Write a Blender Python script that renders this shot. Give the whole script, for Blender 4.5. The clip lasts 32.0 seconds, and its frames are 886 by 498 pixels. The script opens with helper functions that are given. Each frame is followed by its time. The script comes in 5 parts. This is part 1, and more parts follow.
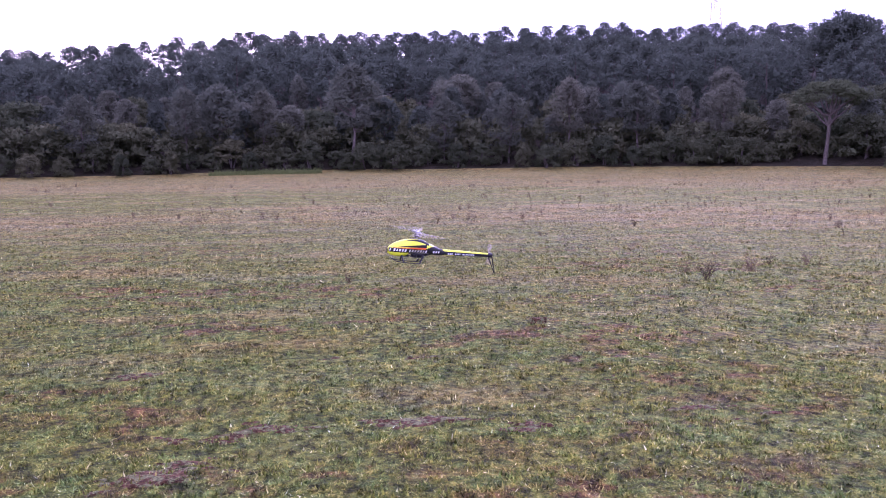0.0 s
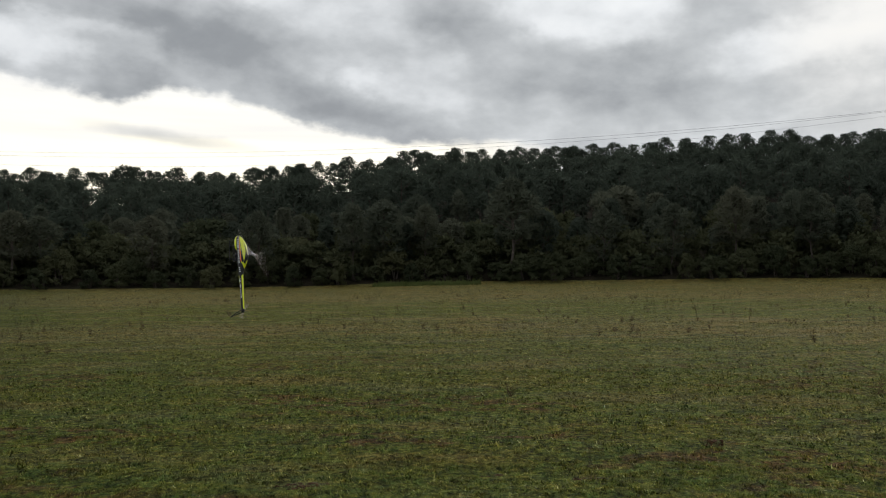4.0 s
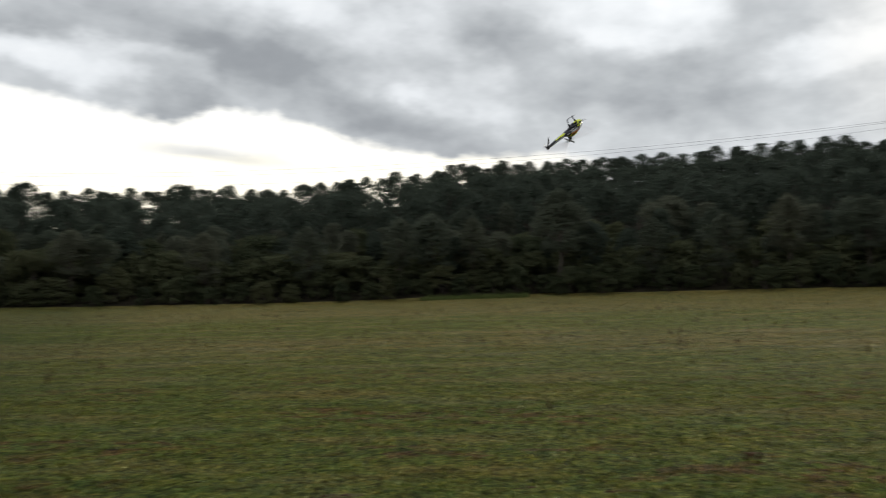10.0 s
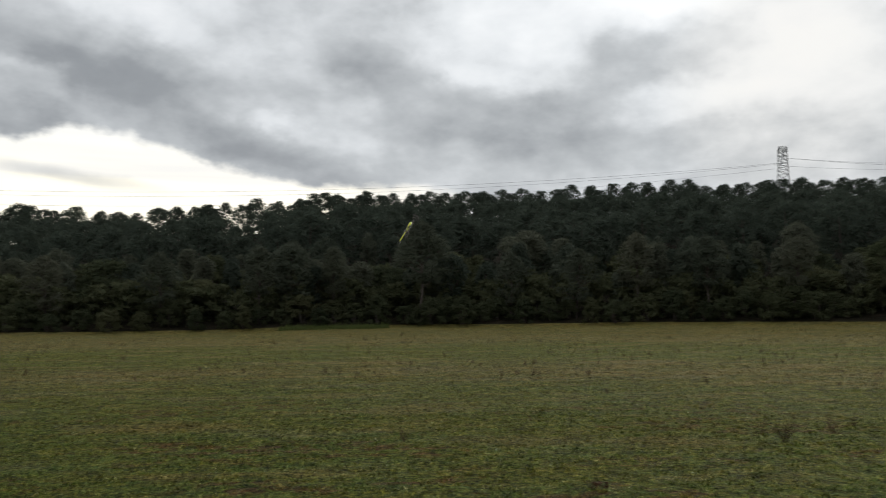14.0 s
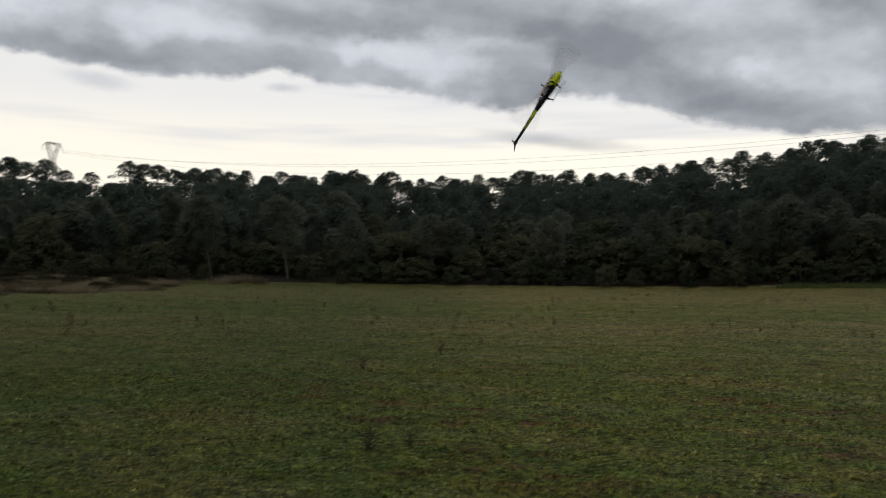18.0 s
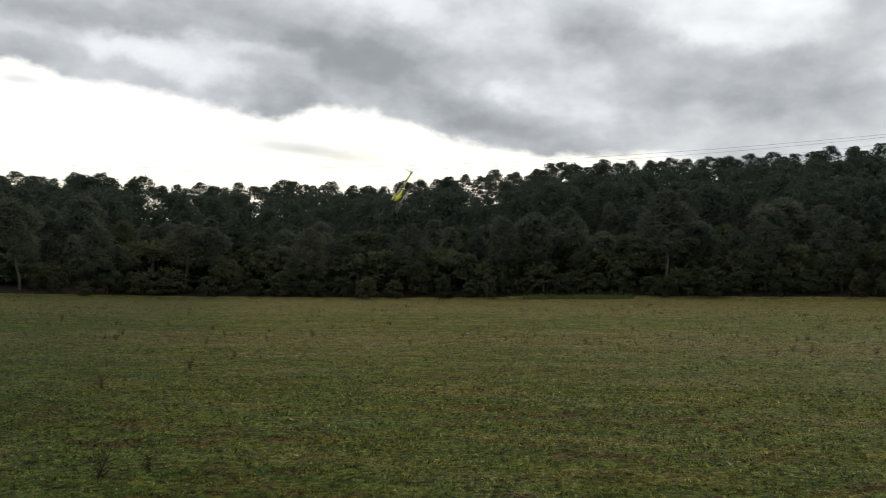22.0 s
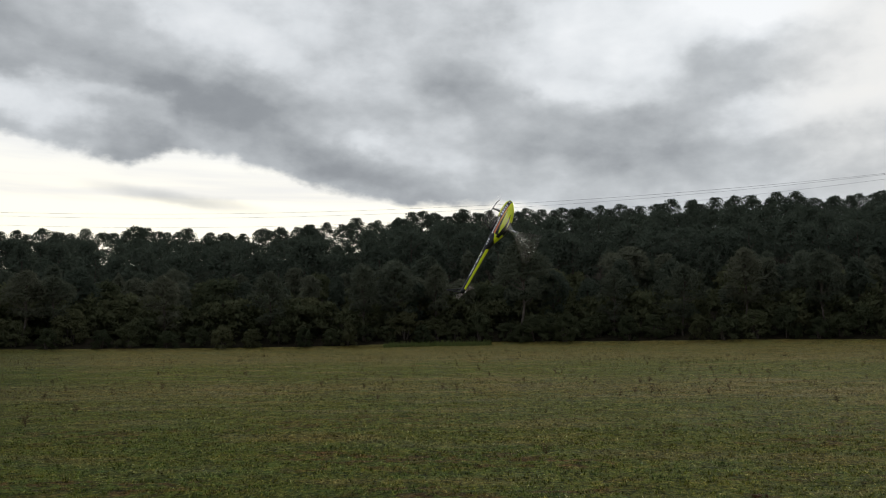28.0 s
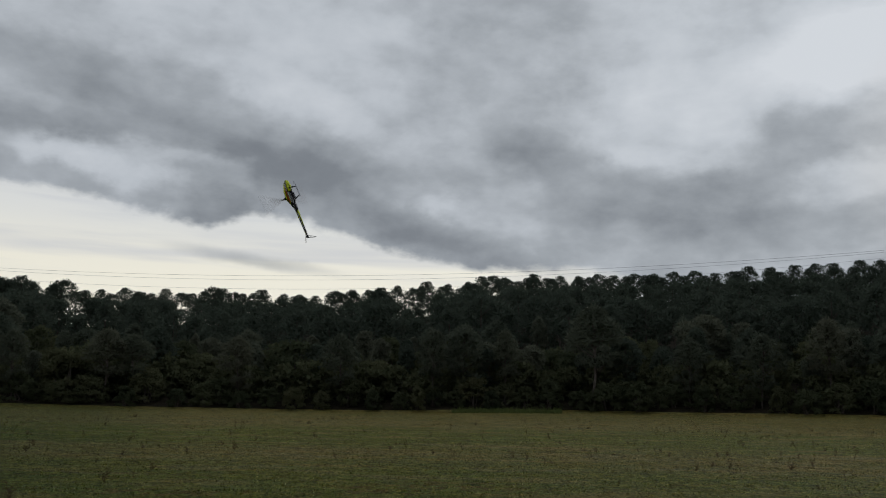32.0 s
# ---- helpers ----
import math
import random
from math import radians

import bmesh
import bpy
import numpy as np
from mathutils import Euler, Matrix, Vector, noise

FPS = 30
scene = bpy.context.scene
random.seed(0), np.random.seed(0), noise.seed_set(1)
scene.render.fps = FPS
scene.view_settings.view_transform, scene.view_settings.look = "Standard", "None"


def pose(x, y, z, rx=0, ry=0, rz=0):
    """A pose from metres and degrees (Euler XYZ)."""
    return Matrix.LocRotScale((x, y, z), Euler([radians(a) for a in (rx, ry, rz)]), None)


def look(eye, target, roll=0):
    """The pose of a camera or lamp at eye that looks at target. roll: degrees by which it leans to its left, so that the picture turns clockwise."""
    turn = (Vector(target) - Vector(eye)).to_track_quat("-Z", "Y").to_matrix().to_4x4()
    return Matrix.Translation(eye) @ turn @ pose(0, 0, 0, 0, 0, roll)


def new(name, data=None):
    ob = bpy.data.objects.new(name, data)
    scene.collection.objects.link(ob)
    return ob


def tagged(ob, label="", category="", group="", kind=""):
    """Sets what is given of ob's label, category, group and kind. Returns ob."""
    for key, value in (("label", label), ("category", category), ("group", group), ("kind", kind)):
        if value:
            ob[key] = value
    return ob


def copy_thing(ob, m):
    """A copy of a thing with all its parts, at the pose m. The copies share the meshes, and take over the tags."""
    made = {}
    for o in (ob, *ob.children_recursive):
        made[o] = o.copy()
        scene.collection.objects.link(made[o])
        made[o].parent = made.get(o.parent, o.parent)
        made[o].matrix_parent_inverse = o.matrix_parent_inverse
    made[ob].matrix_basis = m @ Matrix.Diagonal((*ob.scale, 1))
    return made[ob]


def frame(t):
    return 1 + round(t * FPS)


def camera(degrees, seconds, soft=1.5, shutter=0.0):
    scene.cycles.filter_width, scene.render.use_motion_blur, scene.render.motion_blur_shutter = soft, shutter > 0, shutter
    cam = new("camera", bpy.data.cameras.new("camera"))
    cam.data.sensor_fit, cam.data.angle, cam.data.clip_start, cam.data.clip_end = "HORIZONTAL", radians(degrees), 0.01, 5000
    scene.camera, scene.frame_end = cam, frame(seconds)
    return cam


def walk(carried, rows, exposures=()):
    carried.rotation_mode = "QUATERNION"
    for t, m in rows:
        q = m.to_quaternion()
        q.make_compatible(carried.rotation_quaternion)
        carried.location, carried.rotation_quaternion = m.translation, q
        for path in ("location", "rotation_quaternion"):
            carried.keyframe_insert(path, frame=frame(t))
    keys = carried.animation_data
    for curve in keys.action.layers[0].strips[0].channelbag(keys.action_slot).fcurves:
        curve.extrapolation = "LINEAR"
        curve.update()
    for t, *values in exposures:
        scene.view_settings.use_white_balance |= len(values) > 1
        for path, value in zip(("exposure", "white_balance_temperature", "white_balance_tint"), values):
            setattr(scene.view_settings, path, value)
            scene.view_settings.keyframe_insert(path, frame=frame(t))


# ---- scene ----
cam = camera(56.06, 32.0, soft=0.95, shutter=0.22)
PATH = [
    (0, (0.27, 0.056, 1.604), (0.6563, 2.0085, 1.4088), -0.37),
    (0.5, (0.256, 0.062, 1.605), (0.5757, 2.0279, 1.4234), -0.42),
    (1, (0.239, 0.084, 1.594), (0.4549, 2.0655, 1.4332), -0.54),
    (1.5, (0.224, 0.118, 1.597), (0.3455, 2.1082, 1.4392), -0.39),
    (2, (0.223, 0.127, 1.599), (0.3154, 2.1189, 1.4438), -0.28),
    (2.5, (0.214, 0.088, 1.615), (0.2974, 2.0808, 1.469), -0.07),
    (4.5, (0.211, 0.121, 1.616), (0.1363, 2.1159, 1.7316), -0.58),
    (5, (-0.008, 0.033, 1.592), (-0.5548, 1.9546, 1.6834), -0.93),
    (5.5, (-0.107, 0.045, 1.589), (-0.9916, 1.838, 1.6449), -0.55),
    (6, (-0.154, 0.033, 1.592), (-1.2446, 1.7085, 1.6296), -0.23),
    (6.5, (-0.16, -0.006, 1.595), (-1.3283, 1.6157, 1.6501), -0.04),
    (7, (-0.152, -0.035, 1.616), (-1.36, 1.5543, 1.7375), -0.18),
    (7.5, (-0.112, -0.073, 1.644), (-1.3473, 1.4848, 1.8676), -0.29),
    (8, (-0.102, -0.088, 1.618), (-1.379, 1.4402, 1.7986), -0.45),
    (8.5, (-0.137, -0.031, 1.603), (-1.4232, 1.4958, 1.7225), -0.25),
    (9, (-0.082, -0.04, 1.593), (-1.2664, 1.5678, 1.7009), -0.65),
    (9.5, (0.018, -0.042, 1.602), (-0.7929, 1.7836, 1.688), -0.71),
    (10, (0.377, 0.041, 1.612), (0.2749, 2.0359, 1.7189), -0.95),
    (10.5, (0.534, -0.022, 1.619), (1.2128, 1.8554, 1.7408), -0.85),
    (11, (0.637, -0.027, 1.607), (1.7815, 1.61, 1.711), -0.15),
    (11.5, (0.632, -0.021, 1.609), (1.8682, 1.5487, 1.6981), -0.18),
    (12, (0.643, -0.022, 1.613), (1.8869, 1.5401, 1.7117), -0.02),
    (12.5, (0.633, -0.017, 1.621), (1.8524, 1.5627, 1.7495), 0.23),
    (13, (0.569, 0.034, 1.631), (1.5724, 1.7557, 1.7972), 0.33),
    (13.5, (0.504, 0.107, 1.621), (1.1156, 2.002, 1.8043), 0.19),
    (14, (0.455, 0.209, 1.591), (0.6821, 2.1877, 1.7681), -0.31),
    (14.5, (0.377, 0.274, 1.581), (0.2851, 2.2651, 1.7507), -0.37),
    (15, (0.314, 0.28, 1.582), (-0.0876, 2.2317, 1.7566), -0.64),
    (15.5, (0.266, 0.254, 1.582), (-0.4212, 2.1225, 1.7759), -1.01),
    (17.5, (-0.561, -0.112, 1.557), (-1.8154, 1.4454, 1.595), -0.26),
    (18, (-0.48, 0.01, 1.584), (-1.346, 1.8111, 1.6549), 0.52),
    (18.5, (-0.447, -0.05, 1.606), (-1.216, 1.788, 1.7834), 0.25),
    (19, (-0.431, -0.053, 1.627), (-1.2195, 1.7761, 1.8018), -0.28),
    (19.5, (-0.464, 0.02, 1.618), (-1.249, 1.8563, 1.7341), -0.51),
    (20, (-0.44, 0.023, 1.622), (-1.1509, 1.8892, 1.7311), -0.09),
    (20.5, (-0.42, 0.026, 1.608), (-1.0357, 1.926, 1.7187), -0.21),
    (21, (-0.442, 0.035, 1.605), (-1.0344, 1.9428, 1.6929), -0.24),
    (21.5, (-0.427, 0.042, 1.607), (-0.9425, 1.9726, 1.691), 0.21),
    (22, (-0.375, 0.042, 1.614), (-0.7016, 2.0127, 1.7165), 0.57),
    (22.5, (-0.374, 0.036, 1.607), (-0.619, 2.0181, 1.7157), 0.17),
    (23, (-0.402, 0.039, 1.61), (-0.6867, 2.0156, 1.72), 0.00),
    (23.5, (-0.344, 0.017, 1.612), (-0.5361, 2.0021, 1.7625), 0.66),
    (24, (-0.309, 0.006, 1.662), (-0.3913, 1.9882, 1.912), 0.82),
    (24.5, (-0.318, -0.023, 1.674), (-0.4384, 1.9372, 2.0532), 0.69),
    (26.5, (-0.26, -0.286, 1.556), (-0.4869, 1.6827, 1.8254), 0.35),
    (27, (-0.217, -0.257, 1.557), (-0.2504, 1.7309, 1.776), -0.22),
    (27.5, (-0.223, -0.194, 1.544), (-0.2157, 1.7952, 1.7495), -0.52),
    (28, (-0.219, -0.191, 1.566), (-0.2167, 1.7974, 1.7854), -0.23),
    (28.5, (-0.212, -0.238, 1.558), (-0.1925, 1.7488, 1.7872), 0.10),
    (29, (-0.224, -0.258, 1.564), (-0.1827, 1.7278, 1.7999), 0.46),
    (29.5, (-0.211, -0.269, 1.567), (-0.1669, 1.715, 1.8144), 0.60),
    (30, (-0.229, -0.27, 1.564), (-0.2591, 1.7122, 1.8307), 0.23),
    (30.5, (-0.253, -0.263, 1.563), (-0.4071, 1.7097, 1.8543), 0.29),
    (31, (-0.236, -0.296, 1.574), (-0.4034, 1.6715, 1.8928), 0.83),
    (31.5, (-0.229, -0.307, 1.577), (-0.3686, 1.6575, 1.9262), 1.10),
    (32, (-0.252, -0.314, 1.589), (-0.4178, 1.6441, 1.9594), 1.22),
]
EXPOSURES = [(0, 2.56, 5200, 76), (1, 2.15, 5700, 64), (2, 1.88, 5950, 50), (2.5, 1.6, 6200, 28), (4.5, 0.45, 6500, 10), (5, 0.36, 6420, 10), (6, 0.04, 6330, 11), (7, 0.24, 6280, 11), (8, -0.18, 6250, 12), (9, 0.35, 6350, 10), (10, 0.75, 6450, 10), (11, 0.98, 6500, 10), (12, 0.9, 6500, 10), (13, 0.74, 6450, 10), (14, 0.62, 6450, 10), (15.5, 0.5, 6450, 10), (17.5, 0.36, 6300, 12), (18, 0.34, 6250, 13), (19, 0.34, 6320, 11), (20, 0.42, 6400, 10), (21, 0.52, 6400, 10), (22, 0.75, 6450, 10), (23, 0.65, 6450, 10), (24, 0.46, 6400, 10), (27, 0.45, 6300, 10), (28, 0.52, 6400, 10), (29, 0.5, 6400, 10), (30, 0.36, 6350, 10), (31, 0.08, 6250, 10), (32, 0.02, 6150, 10)]
walk(cam, [(t, look(eye, target, roll)) for t, eye, target, roll in PATH], EXPOSURES)

# ---------------------------------------------------------------- sky and light
SUN_AZ, SUN_EL = -30.0, 15.0


def direction(az, el):
    a, e = radians(az), radians(el)
    return Vector((-math.sin(a) * math.cos(e), math.cos(a) * math.cos(e), math.sin(e)))


class Nodes:
    """Short hand for a node tree: every method returns an output socket."""

    def __init__(self, tree):
        self.tree = tree
        tree.nodes.clear()

    def add(self, kind, **settings):
        node = self.tree.nodes.new(kind)
        if "operation" in settings:
            node.operation = settings["operation"]
        if "use_clamp" in settings:
            node.use_clamp = settings["use_clamp"]
        if "rotation_type" in settings:
            node.rotation_type = settings["rotation_type"]
        if "interpolation_type" in settings:
            node.interpolation_type = settings["interpolation_type"]
        if "data_type" in settings:
            node.data_type, node.blend_type = settings["data_type"], settings["blend_type"]
        if "sky_type" in settings:
            node.sky_type, node.sun_disc = settings["sky_type"], settings["sun_disc"]
        return node

    def feed(self, socket, value):
        if isinstance(value, bpy.types.NodeSocket):
            self.tree.links.new(value, socket)
        else:
            socket.default_value = value

    def math(self, op, a, b=0.0, clamp=False):
        node = self.add("ShaderNodeMath", operation=op, use_clamp=clamp)
        self.feed(node.inputs[0], a), self.feed(node.inputs[1], b)
        return node.outputs[0]

    def vec(self, op, a, b=(0, 0, 0)):
        node = self.add("ShaderNodeVectorMath", operation=op)
        self.feed(node.inputs[0], a), self.feed(node.inputs[1], b)
        return node.outputs["Value"] if op in ("DOT_PRODUCT", "LENGTH") else node.outputs[0]

    def noise(self, vector, scale, detail=4.0, rough=0.55, warp=0.0):
        node = self.add("ShaderNodeTexNoise")
        self.feed(node.inputs["Vector"], vector)
        node.inputs["Scale"].default_value, node.inputs["Detail"].default_value = scale, detail
        node.inputs["Roughness"].default_value, node.inputs["Distortion"].default_value = rough, warp
        return node.outputs[0]

    def ramp(self, value, low, high, to_low=0.0, to_high=1.0):
        node = self.add("ShaderNodeMapRange", interpolation_type="SMOOTHSTEP")
        self.feed(node.inputs[0], value)
        for n, v in enumerate((low, high, to_low, to_high), 1):
            node.inputs[n].default_value = v
        return node.outputs[0]

    def mix(self, factor, a, b, blend="MIX"):
        node = self.add("ShaderNodeMix", data_type="RGBA", blend_type=blend)
        self.feed(node.inputs[0], factor)
        for socket, value in ((node.inputs[6], a), (node.inputs[7], b)):
            self.feed(socket, (*value, 1.0) if isinstance(value, tuple) and len(value) == 3 else value)
        return node.outputs[2]

    def colours(self, value, stops):
        node = self.add("ShaderNodeValToRGB")
        self.feed(node.inputs[0], value)
        ramp = node.color_ramp
        while len(ramp.elements) < len(stops):
            ramp.elements.new(0.5)
        for element, (place, colour) in zip(ramp.elements, stops):
            element.position, element.color = place, (*colour, 1.0)
        return node.outputs[0]


# cloud masses of each part of the sky: bearing, elevation, half length, half height (degrees), slope, weight (below 0: a thin bright place)
CLOUDS_AHEAD = [
    (17, 17.1, 13, 1.5, 8, 0.16), (9.5, 13.2, 12, 1.7, 18, 0.20), (20.8, 12.7, 4.0, 1.3, 4, 0.17), (-2.2, 16.7, 5, 2.0, 14, 0.17),
    (2.0, 22.3, 6, 5.5, 5, 0.15), (-9, 13.0, 10, 1.5, 4, 0.08), (-17, 11.3, 13, 3.0, 4, 0.12), (-20.2, 17.5, 4.8, 1.9, -8, 0.115), (-25.0, 19.4, 3, 1.1, 8, 0.12),
    (14.4, 20.2, 5, 1.5, 14, -0.14), (28.5, 14.7, 5, 1.0, 14, -0.16), (-12.5, 20.3, 6, 4, 0, -0.17), (-22.5, 22.0, 6, 3.0, 0, -0.28),
    (-22.5, 14.5, 6, 1.6, 0, -0.12), (4.8, 13.8, 1.8, 0.7, 10, -0.07), (-9.4, 16.6, 3.5, 1.1, 8, -0.07),
]
CLOUDS_LEFT = [
    (30, 20.6, 16, 2.0, 2, 0.16), (32.5, 17.0, 7, 1.2, 3, 0.16), (35, 14.2, 5, 0.9, 2, 0.09), (47.5, 14.3, 8, 1.1, -2, 0.16),
    (47.5, 21.8, 5, 2.2, 0, 0.13), (62, 18.5, 7, 2.2, 4, 0.17), (60.3, 15.2, 3, 0.9, 8, 0.11), (40, 18.5, 6, 1.0, 0, 0.06),
    (52, 19.0, 3.5, 2.2, 30, -0.16), (54.5, 16.9, 4.5, 1.2, 0, -0.12), (44, 16.2, 4, 1.0, 0, -0.08), (26.5, 15.7, 6, 0.7, 3, -0.10), (64, 15.3, 3, 0.7, 0, -0.16),
]
CLOUDS_RIGHT = [
    (-46, 19.6, 4, 1.7, 0, 0.13), (-54.5, 17.6, 5, 2.4, 10, 0.21), (-59.5, 15.2, 5, 2.2, -14, 0.20), (-45, 14.9, 5, 1.9, 0, 0.14), (-40, 13.8, 3.5, 1.8, 0, 0.09),
    (-65.5, 14.6, 5, 2.4, 0, 0.14), (-54, 10.8, 9, 1.5, 0, 0.10), (-14, 14.7, 9, 1.0, 0, 0.06), (-64, 11.4, 5, 1.1, 0, 0.10),
    (-44.1, 11.6, 5, 1.5, 0, -0.12), (-63.2, 13.2, 1.8, 0.5, 0, -0.16), (-61.5, 6.9, 4, 1.2, 0, -0.15), (-42, 18.3, 4, 1.6, 0, -0.12), (-31.5, 16.5, 6, 4.0, 0, -0.12), (-56.5, 14.3, 2.2, 0.8, 0, -0.09),
]
# bearing and elevation of the deck's ragged far edge; scraps of cloud that hang below it
DECK_EDGE = [(70, 13.5), (62, 14.3), (53, 13.6), (46, 13.1), (41, 13.4), (37.7, 14.1), (34, 13.2), (26, 12.4), (20.6, 11.5), (17.8, 12.5), (14, 12.0), (10, 10.8), (6, 10.1), (3, 9.5), (0, 9.6), (-4, 9.4), (-12, 8.4)]
SCRAPS = [(48.7, 12.3, 2.2, 0.5, 4), (37, 12.7, 1.3, 0.35, 0), (64.3, 14.5, 1.2, 0.4, 0), (18.0, 9.4, 5.0, 0.5, 6)]


def make_sky():
    world = bpy.data.worlds.new("sky")
    scene.world = world
    world.use_nodes = True
    n = Nodes(world.node_tree)
    way = n.vec("NORMALIZE", n.add("ShaderNodeTexCoord").outputs["Generated"])
    parts = n.add("ShaderNodeSeparateXYZ")
    n.feed(parts.inputs[0], way)
    up = n.math("MAXIMUM", parts.outputs[2], 0.0)
    # the cloud deck, seen as a flat layer over the land
    flat = n.add("ShaderNodeCombineXYZ")
    lift = n.math("ADD", up, 0.12)
    n.feed(flat.inputs[0], n.math("DIVIDE", parts.outputs[0], lift))
    n.feed(flat.inputs[1], n.math("DIVIDE", parts.outputs[1], lift))
    turned = n.add("ShaderNodeVectorRotate", rotation_type="Z_AXIS")
    n.feed(turned.inputs["Vector"], flat.outputs[0])
    turned.inputs["Angle"].default_value = radians(-62)
    stretched = n.vec("MULTIPLY", turned.outputs[0], (0.55, 1.0, 1.0))
    big = n.noise(n.vec("ADD", stretched, (3.1, 7.7, 0.0)), 1.3, 5.0, 0.5, 0.25)
    fine = n.noise(n.vec("MULTIPLY", way, (1.0, 1.0, 2.0)), 8.0, 5.0, 0.5, 0.1)
    small = n.noise(n.vec("MULTIPLY", way, (1.0, 1.0, 1.7)), 26.0, 4.0, 0.55)
    # bearing and elevation in degrees, ruffled so that the masses have torn edges
    bearing = n.math("MULTIPLY", n.math("ARCTAN2", n.math("MULTIPLY", parts.outputs[0], -1.0), parts.outputs[1]), 57.3)
    rise = n.math("MULTIPLY", n.math("ARCSINE", parts.outputs[2]), 57.3)
    ruffle = n.math("SUBTRACT", n.noise(n.vec("MULTIPLY", way, (1.0, 1.0, 1.6)), 11.0, 5.0, 0.55), 0.5)
    curl = n.math("SUBTRACT", n.noise(n.vec("ADD", way, (5.0, 3.0, 1.0)), 9.0, 5.0, 0.55), 0.5)
    angles, plain = n.add("ShaderNodeCombineXYZ"), n.add("ShaderNodeCombineXYZ")
    n.feed(angles.inputs[0], n.math("ADD", bearing, n.math("MULTIPLY", curl, 11.0)))
    n.feed(angles.inputs[1], n.math("ADD", rise, n.math("MULTIPLY", ruffle, 4.0)))
    n.feed(plain.inputs[0], n.math("ADD", bearing, n.math("MULTIPLY", curl, 3.0)))
    n.feed(plain.inputs[1], n.math("ADD", rise, n.math("MULTIPLY", ruffle, 1.2)))

    def mass(where, az, el, long, high, slope, low, top):
        off = n.add("ShaderNodeVectorRotate", rotation_type="Z_AXIS")
        n.feed(off.inputs["Vector"], n.vec("SUBTRACT", where, (az, el, 0)))
        off.inputs["Angle"].default_value = radians(-slope)
        return n.ramp(n.vec("LENGTH", n.vec("MULTIPLY", off.outputs[0], (1 / long, 1 / high, 0))), 1.5, 0.2, low, top)

    thick = n.math("ADD", n.math("MULTIPLY", n.math("SUBTRACT", big, 0.5), 0.40), n.math("MULTIPLY", n.math("SUBTRACT", fine, 0.5), 0.36))
    thick = n.math("ADD", thick, n.math("MULTIPLY", n.math("SUBTRACT", small, 0.5), 0.18))
    thick = n.math("ADD", thick, n.ramp(bearing, -28.0, -52.0, 0.455, 0.56))
    for table in (CLOUDS_AHEAD, CLOUDS_LEFT, CLOUDS_RIGHT):
        for az, el, long, high, slope, weight in table:
            thick = n.math("ADD", thick, mass(angles.outputs[0], az, el, long, high, slope, 0.0, weight))
    # the deck ends along a ragged line far off; beyond it lies thin pale haze
    line = n.colours(n.math("DIVIDE", n.math("ADD", n.math("ADD", bearing, n.math("MULTIPLY", curl, 5.0)), 20.0), 100.0), [((az + 20) / 100, (el / 20,) * 3) for az, el in reversed(DECK_EDGE)])
    below = n.math("SUBTRACT", n.math("MULTIPLY", line, 20.0), n.math("ADD", rise, n.math("ADD", n.math("MULTIPLY", ruffle, 2.2), n.math("MULTIPLY", n.math("SUBTRACT", small, 0.5), 1.3))))
    belly = n.math("MULTIPLY", n.ramp(below, -2.0, -0.3, 0.0, 0.07), n.ramp(bearing, 2.0, 10.0))
    thick = n.math("ADD", thick, n.math("SUBTRACT", belly, n.ramp(rise, 14.0, 23.0, 0.0, 0.06)))
    deck = n.colours(thick, [(0.18, (0.60, 0.612, 0.620)), (0.36, (0.49, 0.508, 0.522)), (0.52, (0.338, 0.354, 0.366)), (0.70, (0.210, 0.223, 0.236)), (0.95, (0.143, 0.154, 0.169))])
    clear = n.math("MULTIPLY", n.ramp(below, -0.30, 0.45), n.math("MULTIPLY", n.ramp(bearing, -13.0, 3.0), n.ramp(bearing, 115.0, 85.0)))
    for az, el, long, high, slope in SCRAPS:
        clear = n.math("MULTIPLY", clear, mass(plain.outputs[0], az, el, long, high, slope, 1.0, 0.45))
    sky = n.add("ShaderNodeTexSky", sky_type="NISHITA", sun_disc=False)
    sky.sun_elevation, sky.sun_rotation = radians(SUN_EL), radians(-SUN_AZ)
    streak = n.noise(n.vec("ADD", n.vec("MULTIPLY", way, (1.0, 1.0, 14.0)), (2.0, 0.0, 0.6)), 2.6, 4.0, 0.5, 0.2)
    veil = n.math("ADD", n.math("MULTIPLY", n.ramp(streak, 0.46, 0.72, 0.0, 0.6), n.ramp(rise, 6.5, 9.5)), n.ramp(bearing, 48.0, 68.0, 0.0, 0.15), True)
    pale = n.mix(n.ramp(rise, 8.0, 12.5), (0.89, 0.82, 0.66), (0.73, 0.71, 0.655))
    haze = n.mix(0.10, pale, n.vec("MULTIPLY", sky.outputs[0], (0.1, 0.1, 0.1)))
    tint = n.mix(clear, deck, n.mix(veil, haze, (0.54, 0.545, 0.56)))
    # the veiled sun brightens the cloud round it
    sun = direction(SUN_AZ, SUN_EL)
    near = n.vec("DOT_PRODUCT", way, tuple(sun))
    glow = n.math("MULTIPLY", n.ramp(near, 0.9865, 0.9998), n.ramp(thick, 0.80, 0.15))
    wide = n.ramp(near, 0.8, 1.0, 0.0, 0.10)
    lit = n.mix(1.0, tint, n.mix(wide, (1, 1, 1), (1.9, 1.86, 1.78)), "MULTIPLY")
    lit = n.mix(glow, lit, (0.62, 0.61, 0.585))
    out = n.add("ShaderNodeBackground")
    n.feed(out.inputs[0], lit)
    out.inputs[1].default_value = 1.0
    n.feed(n.add("ShaderNodeOutputWorld").inputs[0], out.outputs[0])


